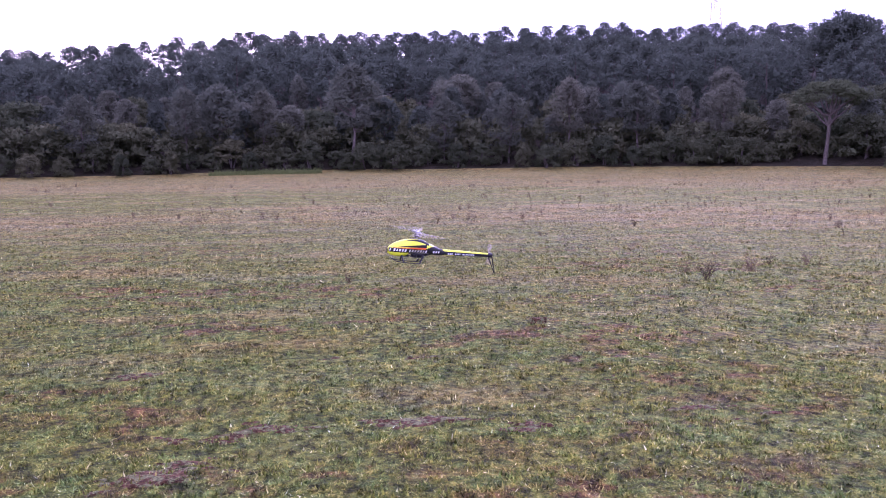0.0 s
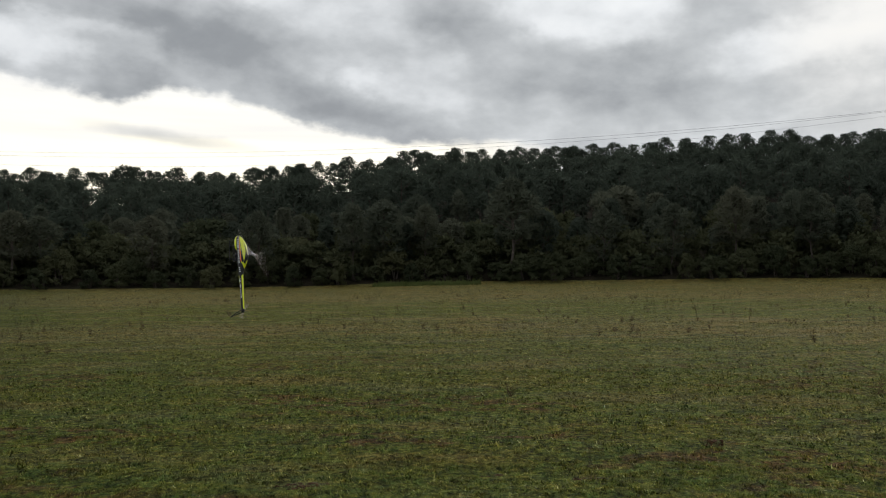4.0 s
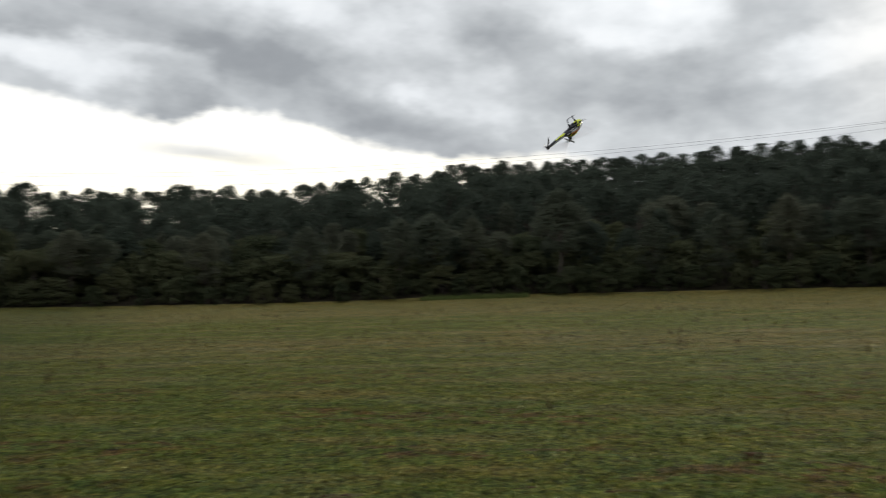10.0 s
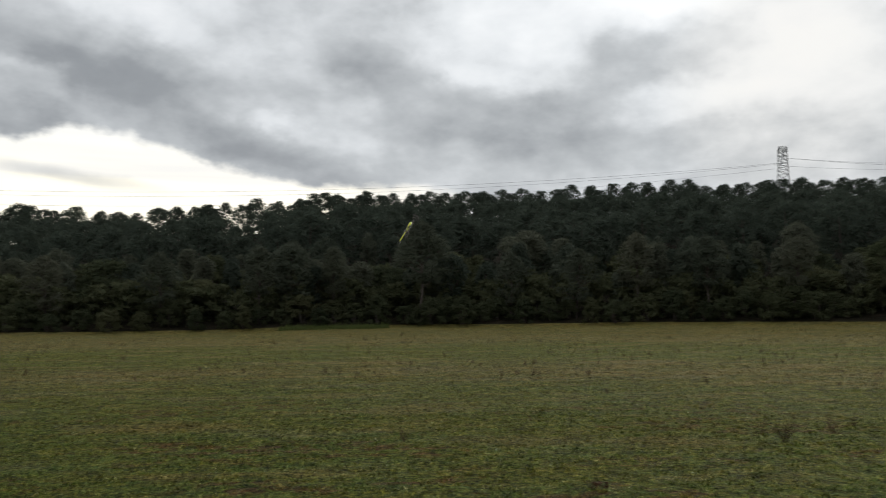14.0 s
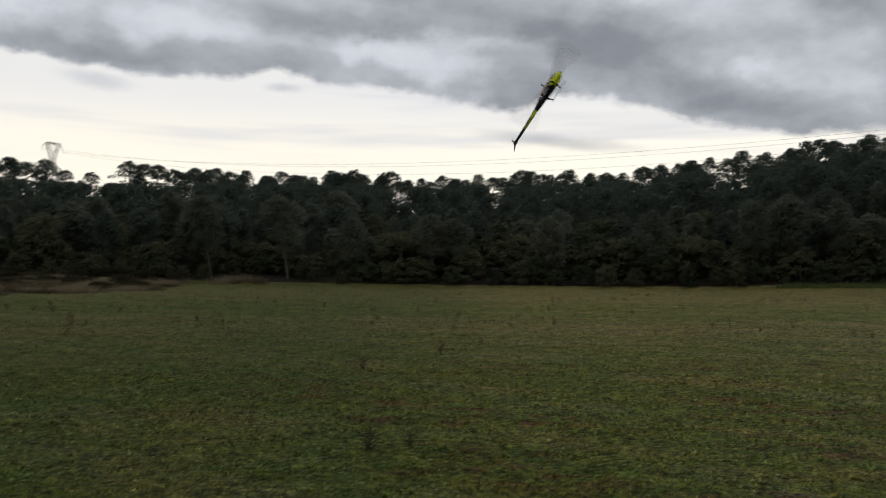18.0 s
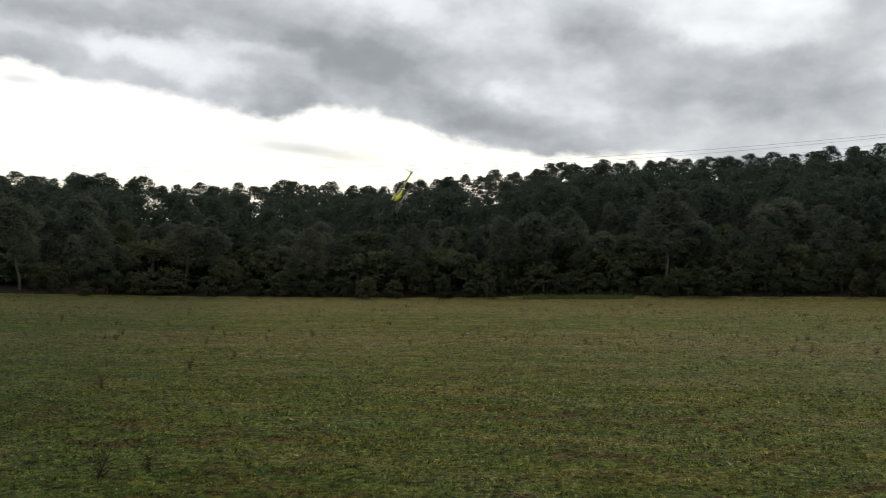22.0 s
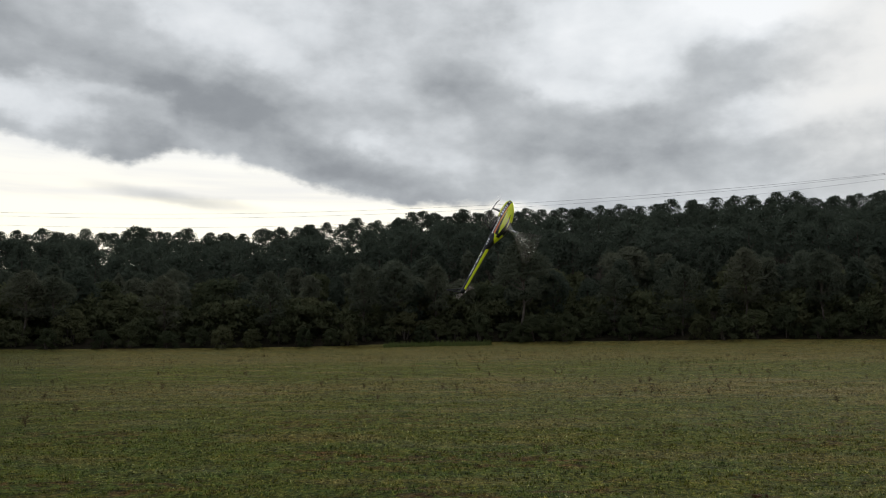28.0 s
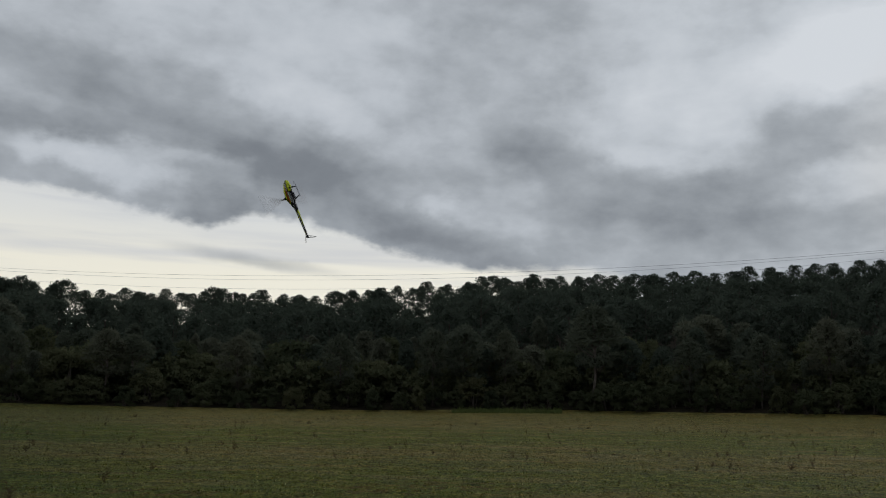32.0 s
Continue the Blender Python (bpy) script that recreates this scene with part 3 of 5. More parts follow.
def make_ground():
    radii = np.concatenate([[0.0], np.arange(1, 14, 0.25), 14 * 1.022 ** np.arange(0, 125), [240, 280, 330, 400, 500, 650, 850, 1200, 1800, 2600, 3600]])
    bearings = np.concatenate([np.arange(-80, 80, 0.5), np.arange(80, 280, 4.0)])
    radii = np.sort(np.append(radii, 72.9))
    r, b = np.meshgrid(radii, np.radians(bearings), indexing="ij")
    r = r * along(EDGE_D, np.where(np.degrees(b) > 180, np.degrees(b) - 360, np.degrees(b))) / 72.0
    x, y = -np.sin(b) * r, np.cos(b) * r
    z = land(x, y)
    rough = np.array([noise.fractal(Vector((px * 0.9, py * 0.9, 0.0)), 1.0, 2.0, 2) for px, py in zip(x.ravel(), y.ravel())]).reshape(x.shape)
    z = z + rough * np.where(r < 75, 0.028, 0.15)
    rows, cols = x.shape
    i, j = np.meshgrid(np.arange(rows - 1), np.arange(cols), indexing="ij")
    k = (j + 1) % cols
    faces = np.stack([i * cols + j, i * cols + k, (i + 1) * cols + k, (i + 1) * cols + j], -1).reshape(-1, 4)
    me = mesh_of("ground", np.stack([x, y, z], -1).reshape(-1, 3), faces, FIELD, True)
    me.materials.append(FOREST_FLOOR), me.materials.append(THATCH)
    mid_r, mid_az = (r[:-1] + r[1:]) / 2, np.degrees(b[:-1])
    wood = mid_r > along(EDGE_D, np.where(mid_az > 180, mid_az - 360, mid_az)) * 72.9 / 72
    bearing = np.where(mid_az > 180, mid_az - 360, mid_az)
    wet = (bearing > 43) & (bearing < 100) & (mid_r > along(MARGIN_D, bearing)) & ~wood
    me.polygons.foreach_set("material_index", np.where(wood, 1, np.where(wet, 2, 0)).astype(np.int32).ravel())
    tagged(new("ground", me), "wide field of short winter grass rising to a wooded hill", "ground", kind="structure")


make_ground()


# ---------------------------------------------------------------- trees
def bent(rng, start, end, steps, sway):
    pts = [Vector(start).lerp(Vector(end), k / steps) for k in range(steps + 1)]
    for p in pts[1:-1]:
        p += Vector(rng.normal(size=3) * sway)
    return pts


def pine_parts(rng, height, spread, bare, lobes_n, per_lobe, length, width, peak=0.62, limbs=3, tuft=1.0):
    """Trunk with limbs, and a rounded, uneven crown of many tufts above the bare part, widest at the share peak of its height."""
    lean = rng.normal(size=2) * 0.04 * height
    top = Vector((lean[0], lean[1], height * 0.93))
    trunk = bent(rng, (0, 0, -0.3), top, 6, height * 0.006)
    pieces = [tube(trunk, np.linspace(0.021, 0.006, 7) * height * 0.5 + 0.02)]
    lobes = []
    bulge = [(rng.uniform(0, 6.28), rng.uniform(0.15, 0.95), rng.uniform(0.12, 0.38)) for _ in range(5)]
    for k in range(lobes_n):
        u = ((k + rng.uniform()) / lobes_n) ** 0.72
        q = k * 2.4 + rng.uniform(-0.6, 0.6)
        wide = math.sqrt(max(0.02, 1 - ((u - peak) / (1.03 - peak if u > peak else 0.1 + peak)) ** 2))
        for at_q, at_u, much in bulge:
            wide += much * max(0.0, math.cos(q - at_q)) ** 3 * math.exp(-((u - at_u) / 0.2) ** 2) - 0.05
        size = height * rng.uniform(0.055, 0.09) * tuft
        reach = max(0.0, spread * height * wide - size * 0.7) * rng.uniform(0.2, 1.0) ** 0.5
        h = bare + (1 - bare) * u - (0.16 * rng.uniform() if u < 0.35 else 0.0)
        c = Vector((lean[0] * h + math.cos(q) * reach, lean[1] * h + math.sin(q) * reach, height * h - size * 0.8))
        lobes.append((tuple(c), (size * rng.uniform(0.9, 1.4), size * rng.uniform(0.9, 1.4), size * rng.uniform(0.7, 1.0))))
        at = trunk[0].lerp(top, min(0.95, max(bare * 0.85, h - 0.14)))
        if k % limbs == 0:
            pieces.append(tube(bent(rng, at, c, 3, height * 0.01), [height * 0.007, height * 0.005, height * 0.004, height * 0.002], 5))
    heart = (lean[0] * 0.6, lean[1] * 0.6, height * (bare + (1 - bare) * 0.35))
    return joined(pieces), sprays(rng, lobes, per_lobe, length, width, 0.0, heart)


def umbrella_parts(rng, height, per_lobe, length, width):
    trunk = bent(rng, (0, 0, -0.3), (0.3, 0.1, height * 0.66), 6, 0.06)
    pieces, lobes = [tube(trunk, np.linspace(0.19, 0.11, 7))], []
    for k in range(34):
        q, share = k * 2.4 + rng.uniform(-0.3, 0.3), math.sqrt((k + 0.6) / 34)
        reach = height * 0.40 * share * rng.uniform(0.8, 1.12)
        c = Vector((math.cos(q) * reach + 0.3, math.sin(q) * reach, height * (0.90 - 0.17 * share ** 2 + rng.uniform(-0.05, 0.025))))
        size = rng.uniform(0.5, 0.95)
        lobes.append((tuple(c), (size, size, size * 0.62)))
        if k % 3 == 0:
            pieces.append(tube(bent(rng, trunk[4 + k % 2], c, 3, 0.14), [0.11, 0.08, 0.05, 0.025], 5))
    return joined(pieces), sprays(rng, lobes, per_lobe, length, width, 0.0, (0.3, 0.0, height * 0.55))


def oak_parts(rng, height, spread, lobes_n, per_lobe, length, width):
    pieces, lobes = [], []
    for k in range(3):
        q = rng.uniform(0, 6.28)
        pieces.append(tube(bent(rng, (0.15 * math.cos(q), 0.15 * math.sin(q), -0.3), (math.cos(q) * spread * 0.4, math.sin(q) * spread * 0.4, height * 0.7), 4, 0.12), [0.13, 0.11, 0.09, 0.06, 0.03], 6))
    for k in range(lobes_n):
        h = 0.06 + 0.84 * rng.uniform() ** 0.9
        reach = spread * math.sqrt(max(0.1, 1 - (h * 1.05) ** 2.2)) * rng.uniform(0.5, 1.0)
        q = k * 2.4 + rng.uniform(-0.4, 0.4)
        size = height * rng.uniform(0.10, 0.19)
        lobes.append(((math.cos(q) * reach, math.sin(q) * reach, height * h), (size, size, size * 0.85)))
    return joined(pieces), sprays(rng, lobes, per_lobe, length, width, 0.0, (0, 0, height * 0.3))


def cypress_parts(rng, height, per_lobe, length, width):
    pieces, lobes = [tube(bent(rng, (0, 0, -0.3), (0, 0, height * 0.97), 5, 0.05), np.linspace(0.2, 0.03, 6))], []
    for k in range(34):
        h = 0.08 + 0.9 * (k + 0.5) / 34
        reach, q = height * 0.085 * (1 - h) ** 0.9 * rng.uniform(0.3, 1.3), k * 2.4
        size = height * (0.075 * (1 - h) + 0.008)
        lobes.append(((math.cos(q) * reach, math.sin(q) * reach, height * h), (size, size, size * 1.2)))
    return joined(pieces), sprays(rng, lobes, per_lobe, length, width)


def make_tree(name, category, label, parts, leaf, seed, *shape):
    rng = np.random.default_rng(seed)
    wood, crown = parts(rng, *shape)
    root = tagged(new(name), label, category, "trees of the wooded hill")
    child("trunk", mesh_of("trunk", *wood, BARK, True), root)
    child("crown", mesh_of("crown", crown[0], crown[1], leaf, False, crown[2]), root)
    return root


PINE_LABEL = "dark green pine with a bare grey trunk and ragged crown"
OAK_LABEL = "dense dark evergreen oak bush at the edge of the field"
pines = [make_tree("pine_tree", "pine tree", PINE_LABEL, pine_parts, PINE_LEAF, 11 + k, 8.0, wide, bare, 64, 125, 0.27, 0.12, peak) for k, (wide, bare, peak) in enumerate([(0.30, 0.32, 0.5), (0.25, 0.26, 0.4), (0.33, 0.40, 0.6), (0.27, 0.20, 0.35), (0.35, 0.36, 0.55)])]
thin_pines = [make_tree("pine_tree", "pine tree", "tall pale green pine with a slender grey trunk and airy crown", pine_parts, PALE_LEAF, 24 + k, 8.0, wide, bare, 56, 100, 0.25, 0.10, 0.5) for k, (wide, bare) in enumerate([(0.33, 0.36), (0.28, 0.46), (0.31, 0.52)])]
oaks = [make_tree("evergreen_oak", "oak tree", OAK_LABEL, oak_parts, OAK_LEAF, 31 + k, 4.4, wide, 54, 125, 0.20, 0.14) for k, wide in enumerate([2.4, 2.1, 2.7, 2.2])]
cypress = make_tree("cypress_tree", "cypress", "tall dark pointed conifer at the field's edge", cypress_parts, PINE_LEAF, 51, 10.0, 260, 0.22, 0.08)
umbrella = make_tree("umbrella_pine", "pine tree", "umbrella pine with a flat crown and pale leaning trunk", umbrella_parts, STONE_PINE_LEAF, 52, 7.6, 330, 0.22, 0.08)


def stand(tree, az, r, scale, turn, first, sink=0.1, girth=1.0):
    x, y, z = place_of(az, r)
    m = pose(x, y, z - sink, 0, 0, turn) @ Matrix.Diagonal((scale * girth, scale * (1.7 - 0.7 * girth), scale, 1))
    if first:
        tree.matrix_basis = m
        return tree
    return copy_thing(tree, m)


def room(az, r, margin):
    """How tall a tree may stand there before it tops the skyline less margin degrees."""
    return 1.6 + r * math.tan(radians(float(along(TOP_EL, az)) - margin)) - place_of(az, r)[2]


def plant_wood():
    rng = np.random.default_rng(5)
    used = set()

    def put(tree, az, r, scale):
        stand(tree, az, r, scale, rng.uniform(0, 360), tree.name not in used, girth=rng.uniform(0.72, 1.12))
        used.add(tree.name)

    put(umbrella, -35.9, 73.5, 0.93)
    for az, r, rise in [(66.05, 78, 6.9), (66.6, 79, 6.65), (67.2, 78, 6.4), (67.9, 77, 6.2), (69, 76, 6.5)]:
        put(cypress, az, r, (1.7 + r * math.tan(radians(rise)) - place_of(az, r)[2]) / 10.2)
    for az, tall in [(-15.9, 6.2), (-19.9, 7.4), (-5.4, 9.6), (0.6, 7.2), (5.6, 7.4), (36.5, 7.4), (26.8, 6.6), (25.0, 6.2), (11.7, 8.2), (-24.5, 7.6), (-11.5, 7.8), (18.5, 7.6), (-29.5, 7.2), (32.0, 7.2), (41.5, 7.6)]:
        put(thin_pines[rng.integers(3)], az, float(along(EDGE_D, az)) + 2.4, tall / 8.0)
    for az, near, s in [(-38.1, 3.5, 0.8), (-37.2, 6.5, 0.75), (-36.4, 8.0, 0.8), (-35.4, 6.8, 0.75), (-34.6, 4.5, 0.85), (-33.9, 7.0, 0.9)]:
        put(oaks[rng.integers(4)], az, float(along(EDGE_D, az)) + near, s)
    # a hedge of oaks along the edge, pines behind it
    az = -70.0
    while az < 72:
        e = float(along(EDGE_D, az))
        if not -38.5 < az < -34.2:
            put(oaks[rng.integers(4)], az, e + (4.5 if 37 < az < 41 else rng.uniform(0.6, 2.8)), rng.uniform(0.5, 0.95) * (1.2 if az < -40 else 0.85 if az < 30 else 0.62))
        az += rng.uniform(0.9, 1.9)
    for row, (near, gap) in enumerate([(5, 1.9), (11, 1.9), (18, 1.9)]):
        az = -71.0 + row * 0.9
        while az < 73:
            r = float(along(EDGE_D, az)) + near + rng.uniform(-2, 3)
            if not -37.5 < az < -34.5 or row > 0:
                most = room(az, r, 1.3 - 0.3 * row)
                if rng.uniform() < 0.7:
                    put(pines[rng.integers(5)], az, r, min(rng.uniform(0.6, 1.0), most / 8.0))
                else:
                    put(oaks[rng.integers(4)], az, r, min(rng.uniform(0.7, 1.3), most / 4.4))
            az += rng.uniform(0.6, 1.4) * gap


plant_wood()


def plant_undergrowth():
    """Shrubs that fill the wood between the first trunks."""
    rng = np.random.default_rng(15)
    kinds = [oak_parts(np.random.default_rng(90 + k), 4.4, 2.4, 26, 44, 0.36, 0.26)[1] for k in range(4)]
    crowns, soft = [], []
    for near, gap in [(4.0, 1.5), (7.5, 1.6), (12.5, 1.9)]:
        az = -71.0 + near * 0.1
        while az < 72:
            x, y, z = place_of(az, float(along(EDGE_D, az)) + near + rng.uniform(-1.2, 1.2))
            scale, q = rng.uniform(0.5, 0.85) * (0.8 if az > 30 else 1.0) * (0.6 if -37.5 < az < -34.5 else 1.0), rng.uniform(0, 6.28)
            turn = np.array([[math.cos(q), -math.sin(q), 0], [math.sin(q), math.cos(q), 0], [0, 0, 1]])
            verts, faces, facing = kinds[rng.integers(4)]
            crowns.append((verts @ turn.T * scale + (x, y, z - 0.1), faces)), soft.append(facing @ turn.T)
            az += rng.uniform(0.6, 1.4) * gap
    tagged(new("undergrowth", mesh_of("undergrowth", *joined(crowns), OAK_LEAF, False, np.concatenate(soft))), "dark evergreen shrubs filling the wood under the pines", "undergrowth", kind="stuff")


plant_undergrowth()


def plant_far_wood():
    """The closed canopy up to the ridge, where single trees can no longer be told apart."""
    rng = np.random.default_rng(8)
    kinds = [pine_parts(np.random.default_rng(70 + k), 8.0, rng.uniform(0.38, 0.46), bare, 40, (44, 44, 80, 80, 90, 90)[k], (0.40, 0.40, 0.28, 0.28, 0.28, 0.28)[k], (0.21, 0.21, 0.14, 0.14, 0.14, 0.14)[k], peak, 8, 1.35) for k, (bare, peak) in enumerate([(0.15, 0.5), (0.2, 0.6), (0.2, 0.4), (0.25, 0.6), (0.40, 0.6), (0.46, 0.55)])]
    woods, crowns, soft = [], [], []
    gaps = (28.7, 21.9, 12.2, 7.1, 1.1, -40.5)

    def put(az, r, height, first=4):
        x, y, z = place_of(az, r)
        q, scale = rng.uniform(0, 6.28), height / 8.0
        turn = np.array([[math.cos(q), -math.sin(q), 0], [math.sin(q), math.cos(q), 0], [0, 0, 1]]) * scale
        (wv, wf), (cv, cf, cn) = kinds[first + rng.integers(2)]
        woods.append((wv @ turn.T + (x, y, z - 0.2), wf)), crowns.append((cv @ turn.T + (x, y, z - 0.2), cf))
        soft.append(cn @ turn.T / scale)

    az = -74.0
    while az < 76:
        e, ridge = float(along(EDGE_D, az)), float(along(RIDGE_D, az))
        thin = 43 < az < 59
        r = e + 22 + rng.uniform(0, 6)
        while r < ridge - 6:
            a = az + rng.uniform(-0.9, 0.9)
            open_here = min(abs(a - g) for g in gaps) < 0.7
            put(a, r, min(rng.uniform(5.5, 8.5), max(2.6, room(a, r, 1.0 if thin else 1.45 if open_here else rng.uniform(0.35, 0.7)))), 0)
            r += rng.uniform(8, 13)
        az += 1.9
    # the skyline: crowns side by side along the ridge, a few of them tall
    az = -74.0
    while az < 76:
        thin, open_here = 43 < az < 59, min(abs(az - g) for g in gaps) < 0.6
        ridge = float(along(RIDGE_D, az))
        rise = rng.normal(-0.20, 0.09) - (0.15 if az > 40 or az < 8 else 0.0) 
        if not 47.2 < az < 51.2:
            put(az, ridge + rng.uniform(-2, 4), max(3.5, room(az, ridge, rise)), 4 if thin or open_here else 2)
        if not thin and not open_here:
            for low, high, least, most in ((3, 7, -0.15, 0.12), (8, 14, 0.25, 0.8)):
                a, r = az + rng.uniform(0.0, 0.9), ridge - rng.uniform(low, high)
                put(a, r, max(3.0, room(a, r, rng.uniform(least, most))), 2 if low < 5 else 0)
        az += rng.uniform(0.75, 1.2) if thin else rng.uniform(0.95, 1.4)
    # single trees that stand out on the skyline: bearing, distance, rise of the top
    for a, r, rise in [(-36.6, 118, 9.35), (-37.4, 118, 9.1), (-35.9, 119, 8.9), (-66.2, 92, 7.9), (-65.2, 94, 7.5), (-59.3, 110, 7.3), (29.6, 150, 7.55), (48.83, 190, 6.75), (50.3, 190, 6.8), (46.0, 190, 6.75), (42.5, 186, 7.35), (41.1, 186, 7.4), (53.3, 190, 7.15), (56.7, 190, 6.8), (51.65, 190, 6.8), (32, 150, 7.6), (33, 150, 7.4), (1.4, 170, 9.15), (-9.5, 175, 9.25), (20.4, 160, 7.7), (9.3, 170, 8.0)]:
        put(a, r, 1.6 + r * math.tan(radians(rise - (0.17 if a > -30 else 0.0))) - place_of(a, r)[2])
    wood = tagged(new("far_wood", mesh_of("far_wood", *joined(crowns), PINE_LEAF, False, np.concatenate(soft))), "dark pine wood covering the hill up to the ridge", "wood", kind="stuff")
    tagged(child("trunks", mesh_of("trunks", *joined(woods), BARK, True), wood), kind="stuff")


plant_far_wood()


# ---------------------------------------------------------------- pylons and power lines
def bars(pairs, radius, sides=4):
    return joined([tube([a, b], [radius, radius], sides) for a, b in pairs])


def make_pylon(place, height, turn, label):
    """Lattice tower with a Y-shaped head: four legs, bracing, two arms, a top beam and insulators."""
    root = tagged(new("lattice_pylon"), label, "pylon", "power line towers")
    root.matrix_basis = pose(*place, 0, 0, turn)
    neck, tip = height - 8.9, height - 2.2

    def half(z):
        """Half the width across the line and along it."""
        low = 1 - min(z, neck) / neck
        return 0.9 + 2.9 * low, 1.7 + 2.0 * low

    corners = [(1, 1), (1, -1), (-1, -1), (-1, 1)]

    def corner(k, z):
        (sx, sy), (wx, wy) = corners[k % 4], half(z)
        return sx * wx, sy * wy, z

    for k in range(4):
        child("leg", mesh_of("leg", *bars([(corner(k, -1.0), corner(k, neck))], 0.15), STEEL), root)
    pairs, levels = [], np.linspace(0, 1, 11) ** 0.85 * neck
    for low, high in zip(levels, levels[1:]):
        for k in range(4):
            pairs += [(corner(k, low), corner(k + 1, high)), (corner(k + 1, low), corner(k, high)), (corner(k, high), corner(k + 1, high))]
    child("bracing", mesh_of("bracing", *bars(pairs, 0.075), STEEL), root)
    for s in (1, -1):
        arm = []
        for y in (1.7, -1.7):
            arm += [((s * 0.9, y, neck), (s * 3.75, y * 0.75, height - 0.5)), ((0.0, y, neck), (s * 2.7, y * 0.75, height - 0.9)), ((s * 2.7, y * 0.75, height - 0.9), (s * 3.75, y * 0.75, height - 0.5))]
            for k in range(6):
                u, v = k / 6, (k + 0.5) / 6
                outer = [(s * (0.9 + 2.85 * w), y * (1 - 0.25 * w), neck + 8.4 * w) for w in (u, u + 1 / 6)]
                inner = (s * 2.7 * v, y * (1 - 0.25 * v), neck + 8.0 * v)
                arm += [(outer[0], inner), (inner, outer[1])]
        for k in range(1, 7):
            w = k / 6
            x, y, z = s * (0.9 + 2.85 * w), 1.7 * (1 - 0.25 * w), neck + 8.4 * w
            arm += [((x, y, z), (x, -y, z)), ((x, y, z), (x - s * 0.47, -y, z - 1.4))]
        # the tip of the crossarm that slopes down and carries the outer line
        for y in (1.27, -1.27):
            arm += [((s * 3.75, y, height - 0.3), (s * 6.0, 0, tip)), ((s * 3.4, y, height - 1.6), (s * 6.0, 0, tip))]
        child("arm", mesh_of("arm", *bars(arm, 0.085), STEEL), root)
    beam = []
    for y in (1.27, -1.27):
        beam += [((-3.75, y, height), (3.75, y, height)), ((-3.4, y, height - 0.8), (3.4, y, height - 0.8))]
        beam += [((-3.6 + 0.9 * k, y, height if k % 2 else height - 0.8), (-2.7 + 0.9 * k, y, height - 0.8 if k % 2 else height)) for k in range(8)]
    beam += [((-3.75 + 1.25 * k, 1.27, height), (-3.75 + 1.25 * k, -1.27, height)) for k in range(7)]
    child("beam", mesh_of("beam", *bars(beam, 0.09), STEEL), root)
    for x, z in ((-6.0, tip), (0.0, height - 0.8), (6.0, tip)):
        child("insulator", mesh_of("insulator", *tube([(x, 0, z - 0.3 * k) for k in range(9)], [0.06, 0.16] * 4 + [0.06], 8), WIRE), root)
    return root


def tower_foot(az, r):
    x, y, z = place_of(az, r)
    return Vector((x, y, z))


FOOT_A, FOOT_B, FOOT_C = tower_foot(51.0, 495), tower_foot(-29.1, 300), tower_foot(-42.1, 338)
TOP_A = 1.6 + 495 * math.tan(radians(8.2)) - FOOT_A.z
TOP_B = 1.6 + 300 * math.tan(radians(10.95)) - FOOT_B.z
TOP_C = 1.6 + 338 * math.tan(radians(9.05)) - FOOT_C.z
make_pylon(FOOT_A, TOP_A, 84, "steel lattice pylon on the far ridge against the sky")
make_pylon(FOOT_B, TOP_B, 65, "steel lattice pylon seen from its narrow side behind the wood")


def make_pole():
    root = tagged(new("power_pole"), "slim steel pole with a short crossarm above the trees", "pole", "power line towers")
    root.matrix_basis = pose(*FOOT_C, 0, 0, 84)
    child("mast", mesh_of("mast", *tube([(0, 0, -1), (0, 0, TOP_C)], [0.5, 0.28], 8), STEEL, True), root)
    child("crossarm", mesh_of("crossarm", *bars([((-1.8, 0, TOP_C - 0.3), (1.8, 0, TOP_C - 0.3)), ((-1.2, 0, TOP_C - 0.35), (0, 0, TOP_C - 1.6)), ((1.2, 0, TOP_C - 0.35), (0, 0, TOP_C - 1.6))], 0.14), STEEL), root)


make_pole()


def make_wire(a, b, sag):
    pts = [a.lerp(b, k / 40) - Vector((0, 0, sag * 4 * (k / 40) * (1 - k / 40))) for k in range(41)]
    return tagged(new("power_cable", mesh_of("power_cable", *tube(pts, [0.036] * 41, 5), WIRE, True)), "thin grey power cable sagging between towers", "cable", "power cables")


for off in (-6.0, 0.0, 6.0):
    def hung(foot, top, width=off):
        return foot + Vector((math.cos(radians(84)) * width, math.sin(radians(84)) * width, top - (4.6 if width else 3.2)))
    make_wire(hung(FOOT_A, TOP_A), hung(FOOT_B, TOP_B) - Vector((0, 0, 1.2 if off else 2.0)), 17.5 + off * 0.25)
    make_wire(hung(FOOT_B, TOP_B), hung(FOOT_C, TOP_C + 2.6, off * 0.26), 1.5)


# ---------------------------------------------------------------- things in the field
def lift(x, y):
    return float(land(x, y)) + noise.fractal(Vector((x * 0.9, y * 0.9, 0.0)), 1.0, 2.0, 2) * 0.028


